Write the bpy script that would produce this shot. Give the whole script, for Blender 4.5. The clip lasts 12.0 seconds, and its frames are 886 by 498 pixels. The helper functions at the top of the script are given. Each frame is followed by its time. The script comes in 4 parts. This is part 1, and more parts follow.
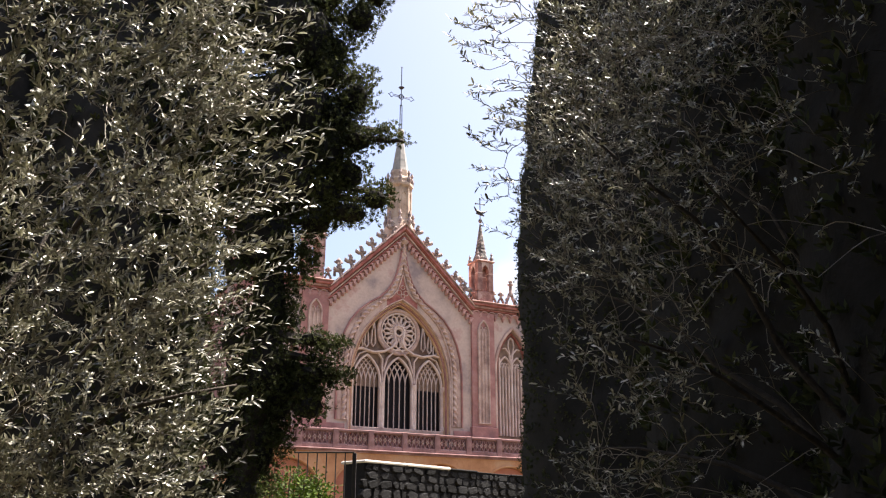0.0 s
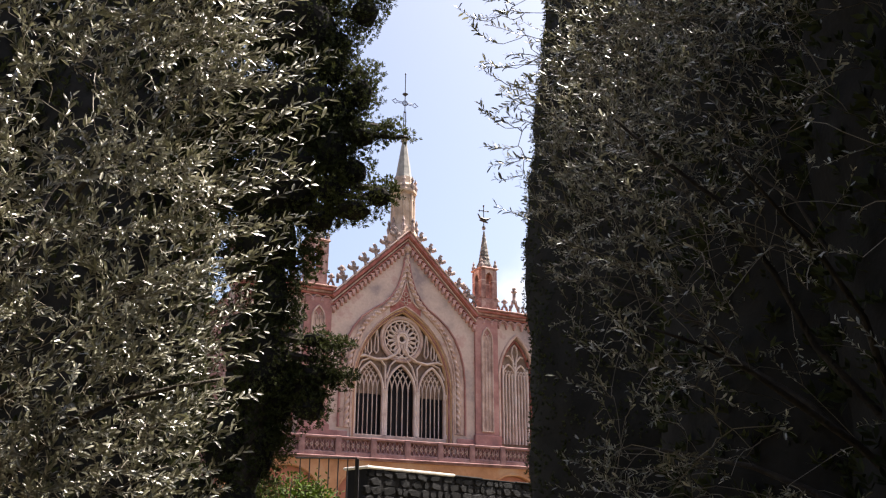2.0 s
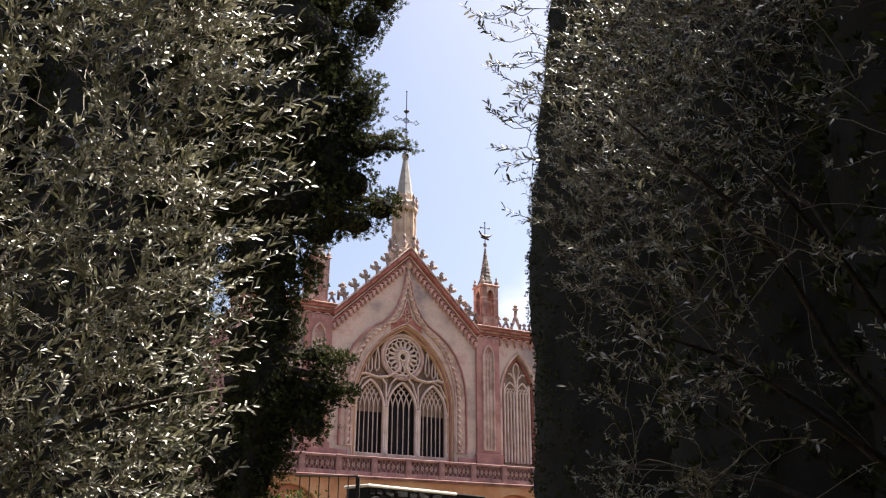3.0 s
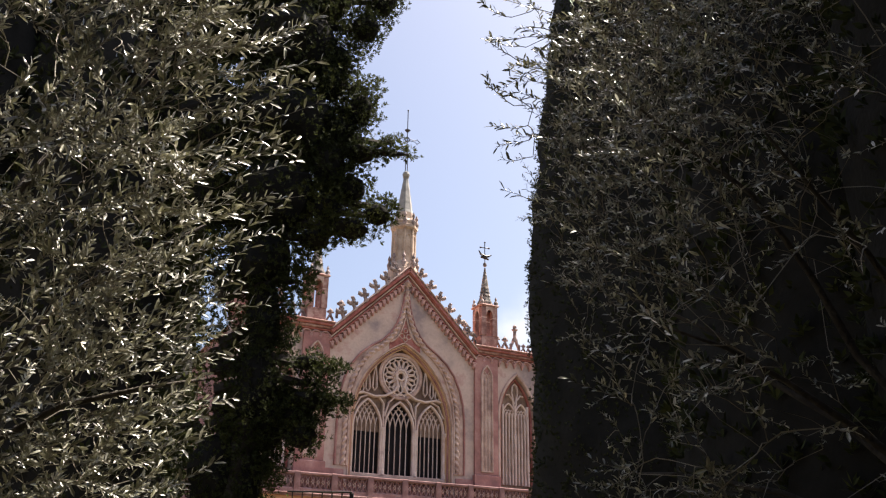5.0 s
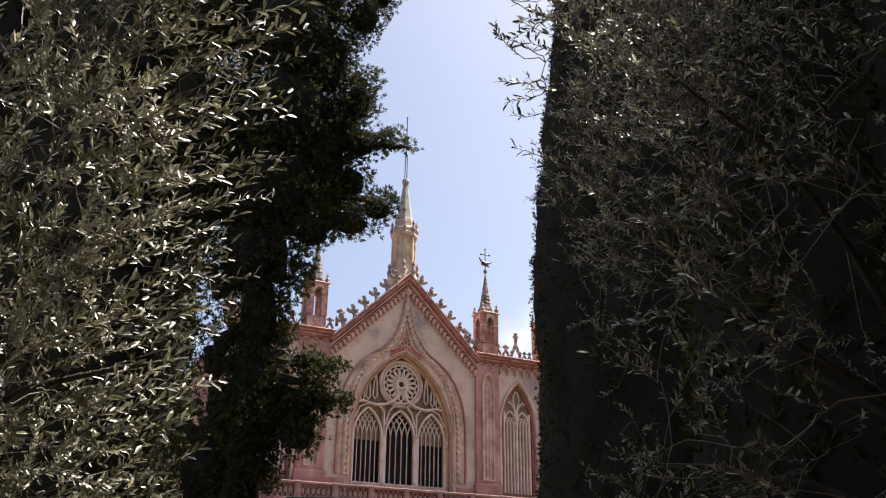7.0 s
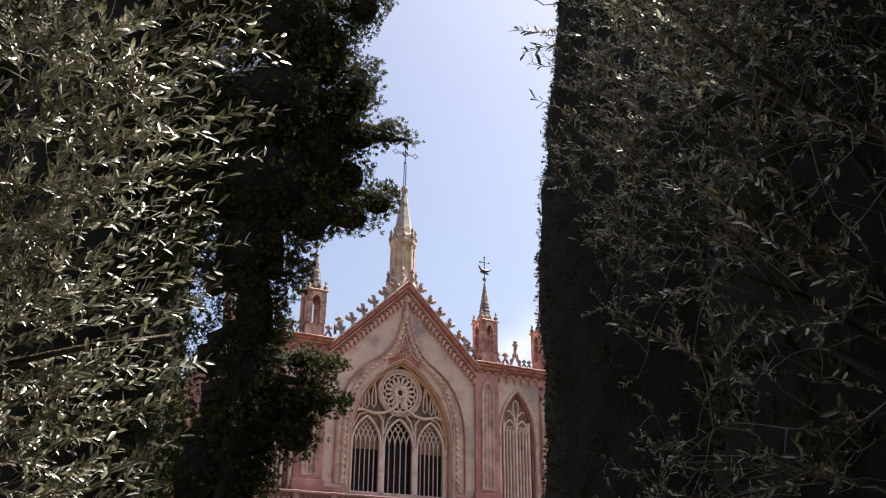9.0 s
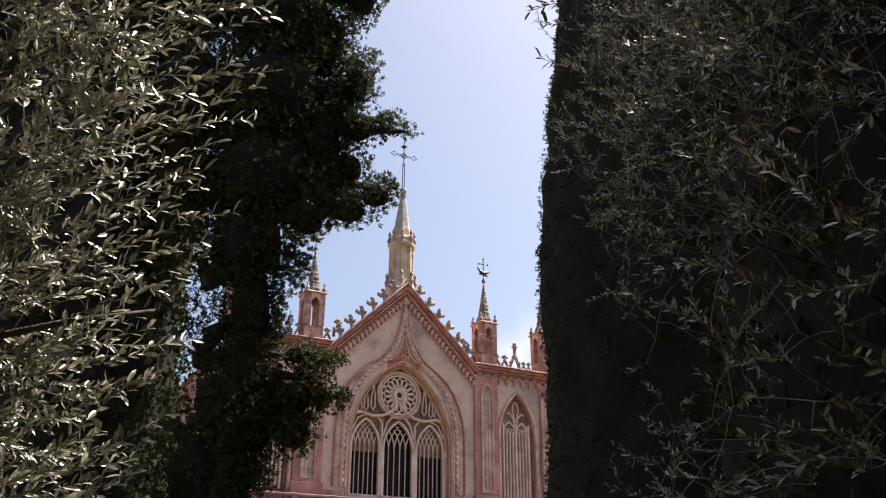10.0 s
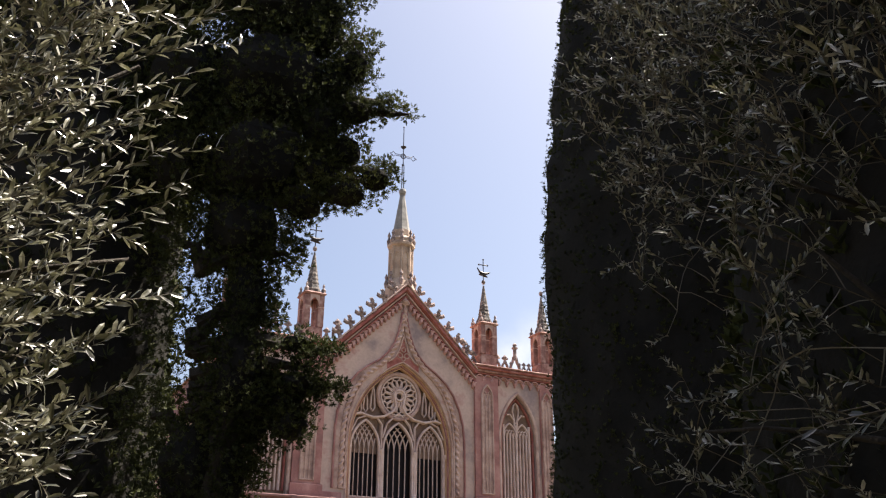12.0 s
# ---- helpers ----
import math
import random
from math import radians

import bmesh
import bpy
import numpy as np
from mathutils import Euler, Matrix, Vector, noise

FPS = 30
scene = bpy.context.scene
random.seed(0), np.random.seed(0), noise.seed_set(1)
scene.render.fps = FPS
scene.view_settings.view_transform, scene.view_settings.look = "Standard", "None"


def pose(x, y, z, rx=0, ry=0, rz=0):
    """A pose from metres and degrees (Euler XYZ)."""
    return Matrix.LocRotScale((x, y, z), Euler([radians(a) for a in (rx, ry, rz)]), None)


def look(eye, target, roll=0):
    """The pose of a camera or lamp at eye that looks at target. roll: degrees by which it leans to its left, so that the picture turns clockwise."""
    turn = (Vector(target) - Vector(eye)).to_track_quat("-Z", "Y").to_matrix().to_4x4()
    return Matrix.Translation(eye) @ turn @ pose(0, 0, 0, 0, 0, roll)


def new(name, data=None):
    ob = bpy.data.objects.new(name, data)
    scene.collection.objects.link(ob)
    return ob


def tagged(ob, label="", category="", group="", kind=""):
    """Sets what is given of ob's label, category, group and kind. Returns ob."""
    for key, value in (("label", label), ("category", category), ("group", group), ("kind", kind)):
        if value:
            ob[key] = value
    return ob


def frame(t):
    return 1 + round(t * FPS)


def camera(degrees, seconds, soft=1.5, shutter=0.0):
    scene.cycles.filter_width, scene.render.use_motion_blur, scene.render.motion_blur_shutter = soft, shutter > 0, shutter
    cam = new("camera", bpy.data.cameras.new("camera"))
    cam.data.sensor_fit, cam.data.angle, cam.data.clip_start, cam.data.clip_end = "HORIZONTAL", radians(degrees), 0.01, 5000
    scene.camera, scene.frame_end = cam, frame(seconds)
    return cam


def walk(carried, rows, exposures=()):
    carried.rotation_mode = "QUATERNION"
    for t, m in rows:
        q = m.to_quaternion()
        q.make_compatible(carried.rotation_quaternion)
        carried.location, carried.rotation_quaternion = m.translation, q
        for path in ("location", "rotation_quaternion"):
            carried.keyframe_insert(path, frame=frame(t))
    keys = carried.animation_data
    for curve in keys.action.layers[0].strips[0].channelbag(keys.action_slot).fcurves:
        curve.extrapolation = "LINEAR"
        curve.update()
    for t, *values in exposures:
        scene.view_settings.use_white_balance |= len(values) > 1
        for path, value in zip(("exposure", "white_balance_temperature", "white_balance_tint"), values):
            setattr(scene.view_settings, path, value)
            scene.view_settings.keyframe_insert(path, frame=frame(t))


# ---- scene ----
cam = camera(53.4, 12.0, soft=1.2)
ROWS = [
    (0, look((-21.814, -46.067, 1.596), (-20.925, -44.393, 2.234), -0)),
    (0.5, look((-21.788, -46.016, 1.592), (-20.898, -44.338, 2.220), -0.1)),
    (1, look((-21.767, -45.961, 1.588), (-20.878, -44.282, 2.214), -0.2)),
    (1.5, look((-21.747, -45.905, 1.580), (-20.861, -44.229, 2.216), -0.1)),
    (2, look((-21.726, -45.846, 1.578), (-20.846, -44.174, 2.234), 0.2)),
    (2.5, look((-21.698, -45.772, 1.584), (-20.823, -44.106, 2.261), 0.2)),
    (4.5, look((-21.586, -45.564, 1.547), (-20.721, -43.915, 2.276), 0.8)),
    (5, look((-21.546, -45.511, 1.533), (-20.683, -43.866, 2.272), 0.9)),
    (5.5, look((-21.509, -45.441, 1.530), (-20.645, -43.798, 2.276), 0.7)),
    (6, look((-21.478, -45.377, 1.522), (-20.616, -43.736, 2.273), 0.6)),
    (6.5, look((-21.453, -45.323, 1.511), (-20.592, -43.683, 2.266), 0.7)),
    (7, look((-21.428, -45.251, 1.503), (-20.568, -43.612, 2.262), 0.6)),
    (9, look((-21.320, -44.975, 1.492), (-20.461, -43.345, 2.271), 0.5)),
    (9.5, look((-21.288, -44.902, 1.479), (-20.428, -43.275, 2.261), 0.3)),
    (10, look((-21.252, -44.834, 1.463), (-20.392, -43.208, 2.249), 0.3)),
    (10.5, look((-21.220, -44.774, 1.462), (-20.360, -43.149, 2.249), 0.4)),
    (11, look((-21.190, -44.706, 1.458), (-20.330, -43.082, 2.248), 0.3)),
    (11.5, look((-21.163, -44.642, 1.446), (-20.304, -43.018, 2.237), 0.3)),
    (12, look((-21.137, -44.573, 1.431), (-20.277, -42.950, 2.223), 0.2)),
]
walk(cam, ROWS, exposures=[(0.0, 1.83, 6700, 13), (1.5, 1.70, 6750, 13), (2.5, 1.60, 6750, 12), (5.5, 1.46, 6800, 12), (9.0, 1.39, 6750, 11), (12.0, 1.37, 6750, 11)])

# ---------------------------------------------------------------- light
AHEAD = Vector((0.469, 0.883, 0.0))
RIGHT = Vector((0.883, -0.469, 0.0))
START = Vector((-21.81, -46.07, 0.0))


def spot(right, ahead, z=0.0):
    """A place in the garden, from where the walk begins: metres to the right, ahead and up."""
    return START + RIGHT * right + AHEAD * ahead + Vector((0, 0, z))


SUN_ELEVATION = radians(61)
sun_way = (RIGHT * 0.87 + AHEAD * 0.49).normalized() * math.cos(SUN_ELEVATION) + Vector((0, 0, math.sin(SUN_ELEVATION)))
sun_data = bpy.data.lights.new("sun", "SUN")
sun_data.energy, sun_data.angle, sun_data.color = 5.0, radians(0.53), (1.0, 0.95, 0.86)
sun = new("sun", sun_data)
sun.matrix_world = look(sun_way * 60, (0, 0, 0))

world = bpy.data.worlds.new("world")
scene.world = world
world.use_nodes = True
wn = world.node_tree
sky = wn.nodes.new("ShaderNodeTexSky")
sky.sky_type, sky.sun_disc = "NISHITA", False
sky.sun_elevation = SUN_ELEVATION
sky.sun_rotation = math.atan2(sun_way.x, sun_way.y)
sky.air_density, sky.dust_density, sky.ozone_density = 0.85, 3.9, 1.0
# low white cloud along the horizon
sky_way = wn.nodes.new("ShaderNodeTexCoord")
cloud = wn.nodes.new("ShaderNodeTexNoise")
cloud.inputs["Scale"].default_value, cloud.inputs["Detail"].default_value = 5.0, 6
split = wn.nodes.new("ShaderNodeSeparateXYZ")
low = wn.nodes.new("ShaderNodeMapRange")
low.interpolation_type = "SMOOTHSTEP"
low.inputs["From Min"].default_value, low.inputs["From Max"].default_value = 0.35, 0.27
puff = wn.nodes.new("ShaderNodeMapRange")
puff.interpolation_type = "SMOOTHSTEP"
puff.inputs["From Min"].default_value, puff.inputs["From Max"].default_value = 0.46, 0.66
cover = wn.nodes.new("ShaderNodeMath")
cover.operation = "MULTIPLY"
white = wn.nodes.new("ShaderNodeHueSaturation")
white.inputs["Saturation"].default_value, white.inputs["Value"].default_value = 0.15, 1.18
veil = wn.nodes.new("ShaderNodeMix")
veil.data_type = "RGBA"
for a, b in ((sky_way.outputs["Generated"], cloud.inputs["Vector"]), (sky_way.outputs["Generated"], split.inputs[0]), (split.outputs["Z"], low.inputs["Value"]),
             (cloud.outputs["Fac"], puff.inputs["Value"]), (low.outputs[0], cover.inputs[0]), (puff.outputs[0], cover.inputs[1]), (cover.outputs[0], veil.inputs["Factor"]),
             (sky.outputs["Color"], white.inputs["Color"]), (sky.outputs["Color"], veil.inputs["A"]), (white.outputs["Color"], veil.inputs["B"]), (veil.outputs["Result"], wn.nodes["Background"].inputs["Color"])):
    wn.links.new(a, b)
wn.nodes["Background"].inputs["Strength"].default_value = 0.085

# ---------------------------------------------------------------- materials


def surface(name, colors, scale=3.0, fine=40.0, rough=0.8, bump=0.2, metal=0.0, island=0.0, piece=0.0, coat=0.0, through_light=0.0, spread=0.5, gloss=0.5):
    """A matt or glossy surface with stains at one scale and grain at another. island, piece: how far single pieces differ."""
    mat = bpy.data.materials.new(name)
    mat.use_nodes = True
    nt = mat.node_tree
    n, l = nt.nodes, nt.links
    bsdf = n["Principled BSDF"]
    tc = n.new("ShaderNodeTexCoord")
    big = n.new("ShaderNodeTexNoise")
    big.inputs["Scale"].default_value, big.inputs["Detail"].default_value, big.inputs["Roughness"].default_value = scale, 6, 0.62
    small = n.new("ShaderNodeTexNoise")
    small.inputs["Scale"].default_value, small.inputs["Detail"].default_value = fine, 3
    l.new(tc.outputs["Object"], big.inputs["Vector"])
    l.new(tc.outputs["Object"], small.inputs["Vector"])
    ramp = n.new("ShaderNodeValToRGB")
    ramp.color_ramp.elements[0].position, ramp.color_ramp.elements[1].position = 0.5 - spread * 0.5, 0.5 + spread * 0.5
    ramp.color_ramp.elements[0].color, ramp.color_ramp.elements[1].color = (*colors[0], 1), (*colors[-1], 1)
    for k, c in enumerate(colors[1:-1]):
        e = ramp.color_ramp.elements.new(0.5 - spread * 0.5 + spread * (k + 1) / (len(colors) - 1))
        e.color = (*c, 1)
    l.new(big.outputs["Fac"], ramp.inputs["Fac"])
    hsv = n.new("ShaderNodeHueSaturation")
    l.new(ramp.outputs["Color"], hsv.inputs["Color"])
    add = n.new("ShaderNodeMath")
    add.operation = "MULTIPLY_ADD"
    add.inputs[1].default_value, add.inputs[2].default_value = 0.3, 0.85
    l.new(small.outputs["Fac"], add.inputs[0])
    value = add.outputs[0]
    for amount, node, out in ((island, "ShaderNodeNewGeometry", "Random Per Island"), (piece, "ShaderNodeObjectInfo", "Random")):
        if amount:
            info = n.new(node)
            m1 = n.new("ShaderNodeMath")
            m1.operation = "MULTIPLY_ADD"
            m1.inputs[1].default_value, m1.inputs[2].default_value = amount, 1 - amount * 0.5
            l.new(info.outputs[out], m1.inputs[0])
            m2 = n.new("ShaderNodeMath")
            m2.operation = "MULTIPLY"
            l.new(value, m2.inputs[0])
            l.new(m1.outputs[0], m2.inputs[1])
            value = m2.outputs[0]
    l.new(value, hsv.inputs["Value"])
    l.new(hsv.outputs["Color"], bsdf.inputs["Base Color"])
    bsdf.inputs["Roughness"].default_value, bsdf.inputs["Metallic"].default_value = rough, metal
    bsdf.inputs["Coat Weight"].default_value, bsdf.inputs["Coat Roughness"].default_value = coat, 0.34
    bsdf.inputs["Specular IOR Level"].default_value = gloss
    if bump:
        b = n.new("ShaderNodeBump")
        b.inputs["Strength"].default_value, b.inputs["Distance"].default_value = bump, 0.02
        l.new(small.outputs["Fac"], b.inputs["Height"])
        l.new(b.outputs["Normal"], bsdf.inputs["Normal"])
    if through_light:
        tr = n.new("ShaderNodeBsdfTranslucent")
        l.new(hsv.outputs["Color"], tr.inputs["Color"])
        mix = n.new("ShaderNodeMixShader")
        mix.inputs[0].default_value = through_light
        l.new(bsdf.outputs[0], mix.inputs[1])
        l.new(tr.outputs[0], mix.inputs[2])
        l.new(mix.outputs[0], n["Material Output"].inputs["Surface"])
    return mat


PLASTER = surface("pink_plaster", [(0.29, 0.22, 0.22), (0.46, 0.34, 0.30), (0.54, 0.395, 0.345), (0.42, 0.24, 0.215)], 0.42, 7, 0.9, 0.4, spread=0.27)
ROSE = surface("rose_plaster", [(0.22, 0.11, 0.105), (0.34, 0.155, 0.142), (0.45, 0.25, 0.225)], 0.9, 10, 0.9, 0.3, spread=0.35)
TERRACOTTA = surface("terracotta", [(0.17, 0.049, 0.0414), (0.30, 0.0931, 0.0784), (0.40, 0.186, 0.168)], 1.6, 18, 0.85, 0.3, piece=0.25, spread=0.4)
MOULD = surface("buff_moulding", [(0.27, 0.17, 0.15), (0.46, 0.31, 0.265), (0.57, 0.42, 0.37)], 1.3, 12, 0.85, 0.3, spread=0.35)
SPIRE = surface("buff_spire_stone", [(0.27, 0.19, 0.145), (0.47, 0.35, 0.27), (0.58, 0.46, 0.38)], 1.4, 12, 0.85, 0.3, spread=0.35)
GOLD = surface("ochre_moulding", [(0.36, 0.20, 0.12), (0.52, 0.32, 0.19), (0.60, 0.42, 0.29)], 1.2, 16, 0.8, 0.25)
TRACERY = surface("pale_tracery_stone", [(0.40, 0.27, 0.24), (0.60, 0.455, 0.41), (0.70, 0.565, 0.53)], 1.5, 20, 0.8, 0.2)
WEATHERED = surface("grey_weathered_stone", [(0.07, 0.0588, 0.0594), (0.26, 0.196, 0.184), (0.50, 0.402, 0.378)], 3.5, 22, 0.9, 0.4, piece=0.3, spread=0.35)
SPIRELET = surface("mottled_spirelet_stone", [(0.04, 0.038, 0.038), (0.13, 0.11, 0.10), (0.42, 0.35, 0.31)], 5.0, 12, 0.9, 0.4, spread=0.3)
CORBEL = surface("pale_rose_corbel", [(0.30, 0.137, 0.127), (0.42, 0.235, 0.22), (0.52, 0.333, 0.319)], 2.0, 14, 0.9, 0.3, piece=0.3, spread=0.4)
BRICK = surface("pink_brickwork", [(0.17, 0.078, 0.068), (0.29, 0.15, 0.128), (0.45, 0.30, 0.265)], 2.2, 14, 0.85, 0.3, spread=0.32)
BALCONY = surface("grey_rose_balcony_stone", [(0.14, 0.075, 0.072), (0.25, 0.128, 0.122), (0.36, 0.215, 0.205)], 1.0, 10, 0.9, 0.3, spread=0.35)
OCHRE = surface("ochre_wall", [(0.34, 0.15, 0.07), (0.46, 0.22, 0.11), (0.50, 0.30, 0.18)], 0.8, 12, 0.9, 0.2, spread=0.4)
REDWALL = surface("dull_red_wall", [(0.26, 0.09, 0.06), (0.38, 0.14, 0.09), (0.44, 0.20, 0.13)], 0.8, 20, 0.9, 0.2)
SLATE = surface("grey_spire_slate", [(0.12, 0.115, 0.11), (0.25, 0.235, 0.22), (0.36, 0.335, 0.31)], 2.5, 30, 0.7, 0.3)
# brown stone taken darker, so the colour holds the recess shade behind the tracery
SPANDREL = surface("recess_shaded_spandrel_stone", [(0.10, 0.058, 0.043), (0.19, 0.12, 0.088), (0.30, 0.205, 0.155)], 1.6, 18, 0.9, 0.3)
# shade in the gaps between the rose petals, painted as a dark stone colour
SHADOWED = surface("rose_gap_shade", [(0.08, 0.05, 0.04), (0.14, 0.09, 0.07)], 2, 20, 0.9, 0.2)
ROOF = surface("clay_roof", [(0.25, 0.12, 0.08), (0.40, 0.20, 0.13), (0.46, 0.28, 0.2)], 1.5, 20, 0.85, 0.3)
GLASS = surface("dark_window_glass", [(0.008, 0.006, 0.007), (0.014, 0.010, 0.011)], 1.0, 8, 0.5, 0.05, gloss=0.12)
IRON = surface("dark_wrought_iron", [(0.02, 0.02, 0.022), (0.06, 0.05, 0.05)], 8, 60, 0.55, 0.2, metal=0.6)
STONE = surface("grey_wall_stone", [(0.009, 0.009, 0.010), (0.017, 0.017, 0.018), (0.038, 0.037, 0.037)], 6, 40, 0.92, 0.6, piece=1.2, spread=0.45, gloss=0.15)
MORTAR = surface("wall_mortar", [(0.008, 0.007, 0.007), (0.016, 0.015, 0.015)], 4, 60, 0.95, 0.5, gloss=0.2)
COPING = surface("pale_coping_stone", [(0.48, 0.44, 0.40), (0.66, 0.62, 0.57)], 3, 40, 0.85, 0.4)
EARTH = surface("garden_earth", [(0.07, 0.055, 0.035), (0.12, 0.10, 0.065), (0.09, 0.10, 0.05)], 0.7, 30, 0.95, 0.5, gloss=0.1)
CYPRESS = surface("cypress_green", [(0.028, 0.033, 0.014), (0.050, 0.058, 0.020), (0.100, 0.105, 0.028)], 1.2, 9, 0.8, 0.0, island=0.8, through_light=0.22, gloss=0.2)
# darker than the sprays: shade inside the crown is put into this colour
CYPRESS_IN = surface("cypress_inner_shade_brown", [(0.019, 0.018, 0.016), (0.037, 0.034, 0.030)], 3.0, 30, 1.0, 0.4, gloss=0.1)
BARK = surface("grey_brown_bark", [(0.025, 0.02, 0.017), (0.055, 0.046, 0.038), (0.10, 0.085, 0.07)], 9, 70, 0.9, 0.6, gloss=0.2)
TWIG = surface("olive_twig_bark", [(0.11, 0.09, 0.065), (0.28, 0.25, 0.19)], 9, 70, 0.65, 0.2, gloss=0.4)
OLIVE = surface("olive_leaf_grey_green", [(0.064, 0.064, 0.031), (0.19, 0.183, 0.098), (0.57, 0.545, 0.44)], 14.0, 60, 0.42, 0.0, island=1.2, piece=0.5, coat=1.0, through_light=0.18, gloss=1.0, spread=0.30)
SHRUB = surface("shrub_leaf_green", [(0.028, 0.052, 0.006), (0.075, 0.115, 0.012)], 3, 30, 0.75, 0.0, island=0.7, through_light=0.18, gloss=0.2)

# ---------------------------------------------------------------- mesh tools


class Geo:
    """Points and faces of one mesh."""

    def __init__(self):
        self.v, self.f, self.m = [], [], []

    def add(self, verts, faces, slot=0):
        k = len(self.v)
        self.v.extend(tuple(p) for p in verts)
        self.f.extend(tuple(i + k for i in f) for f in faces)
        self.m.extend([slot] * len(faces))
        return self

    def box(self, x0, y0, z0, x1, y1, z1, slot=0, bevel=0.0):
        """A block; with a bevel its upper and outer edges are taken off."""
        b = min(bevel, (x1 - x0) * 0.45, (y1 - y0) * 0.45, (z1 - z0) * 0.45)
        if b <= 0:
            v = [(x, y, z) for z in (z0, z1) for y in (y0, y1) for x in (x0, x1)]
            return self.add(v, [(0, 2, 3, 1), (4, 5, 7, 6), (0, 1, 5, 4), (2, 6, 7, 3), (0, 4, 6, 2), (1, 3, 7, 5)], slot)
        rings = []
        for z, i in ((z0, b), (z0 + b, 0), (z1 - b, 0), (z1, b)):
            rings.append([(x0 + i, y0 + i, z), (x1 - i, y0 + i, z), (x1 - i, y1 - i, z), (x0 + i, y1 - i, z)])
        return self.rings(rings, slot)

    def rings(self, rings, slot=0, close=True):
        """A skin over rings of equally many points."""
        n = len(rings[0])
        v = [p for r in rings for p in r]
        f = [(a * n + i, a * n + (i + 1) % n, (a + 1) * n + (i + 1) % n, (a + 1) * n + i) for a in range(len(rings) - 1) for i in range(n)]
        if close:
            f += [tuple(range(n))[::-1], tuple((len(rings) - 1) * n + i for i in range(n))]
        return self.add(v, f, slot)

    def lathe(self, x, y, profile, sides=8, slot=0, turn=0.5):
        """A turned or many-sided shaft: profile rows of radius and height."""
        return self.rings([[(x + r * math.cos(2 * math.pi * (i + turn) / sides), y + r * math.sin(2 * math.pi * (i + turn) / sides), z) for i in range(sides)] for r, z in profile], slot)

    def tube(self, path, radii, sides=6, slot=0, twist=0.0, lobes=0):
        """A round bar along a path; with lobes it is a rope."""
        path = [Vector(p) for p in path]
        rings, up, run = [], Vector((0.13, 0.91, 0.37)), 0.0
        for i, p in enumerate(path):
            d = (path[min(i + 1, len(path) - 1)] - path[max(i - 1, 0)]).normalized()
            a = d.cross(up).normalized() if abs(d.dot(up)) < 0.98 else d.orthogonal().normalized()
            b = d.cross(a)
            if i:
                run += (p - path[i - 1]).length
            r = radii if isinstance(radii, (int, float)) else radii[i]
            ring = []
            for k in range(sides):
                t = 2 * math.pi * k / sides
                rr = r * (1 + 0.32 * math.cos(lobes * t + twist * run)) if lobes else r
                ring.append(p + a * rr * math.cos(t) + b * rr * math.sin(t))
            rings.append(ring)
        return self.rings(rings, slot)

    def bar(self, path, width, y0, y1, slot=0):
        """A flat moulding along a path of x, z on a wall, from depth y0 (front) to y1; the front edges are chamfered."""
        rings = []
        n = len(path)
        for i, (x, z) in enumerate(path):
            xa, za = path[max(i - 1, 0)]
            xb, zb = path[min(i + 1, n - 1)]
            dx, dz = xb - xa, zb - za
            q = math.hypot(dx, dz) or 1
            nx, nz = -dz / q * width / 2, dx / q * width / 2
            c = (y1 - y0) * 0.35
            rings.append([(x - nx, y1, z - nz), (x - nx, y0 + c, z - nz), (x - nx * 0.5, y0, z - nz * 0.5), (x + nx * 0.5, y0, z + nz * 0.5), (x + nx, y0 + c, z + nz), (x + nx, y1, z + nz)])
        return self.rings(rings, slot)

    def curtain(self, xs, low, high, y0, y1, slot=0):
        """A wall from y0 to y1 over the stretch xs, between the heights low(x) and high(x)."""
        rings = [[(x, y0, low(x)), (x, y0, high(x)), (x, y1, high(x)), (x, y1, low(x))] for x in xs]
        return self.rings(rings, slot)


def mesh_of(name, geo, materials, smooth=False):
    me = bpy.data.meshes.new(name)
    me.from_pydata(geo.v, [], geo.f)
    for m in materials if isinstance(materials, (list, tuple)) else [materials]:
        me.materials.append(m)
    if any(geo.m):
        me.polygons.foreach_set("material_index", geo.m)
    if smooth:
        me.polygons.foreach_set("use_smooth", [True] * len(me.polygons))
    me.update()
    return me


def upright(me):
    """Faces turned outward."""
    bm = bmesh.new()
    bm.from_mesh(me)
    bmesh.ops.recalc_face_normals(bm, faces=bm.faces)
    bm.to_mesh(me)
    bm.free()
    return me


def part(name, geo, material, parent, label="", smooth=False, fix=True):
    """One mesh under a thing or a part."""
    me = mesh_of(name, geo, material, smooth)
    ob = new(name, upright(me) if fix else me)
    ob.parent = parent
    if label:
        tagged(ob, label)
    return ob


def piece(name, me, parent, m):
    """One more object on a shared mesh."""
    ob = new(name, me)
    ob.parent, ob.matrix_local = parent, m
    return ob


def thing(name, label, category, at=(0, 0, 0), group="", kind=""):
    ob = new(name)
    ob.location = at
    ob.empty_display_size = 0.2
    return tagged(ob, label, category, group, kind)


def smooth_step(a, b, x):
    t = min(1, max(0, (x - a) / (b - a)))
    return t * t * (3 - 2 * t)


# ---------------------------------------------------------------- ground
def ground_height(x, y):
    a = (Vector((x, y, 0)) - START).dot(AHEAD)
    return 2.0 * smooth_step(16.5, 24.0, a) + 0.03 * noise.noise((x * 0.4, y * 0.4, 0))


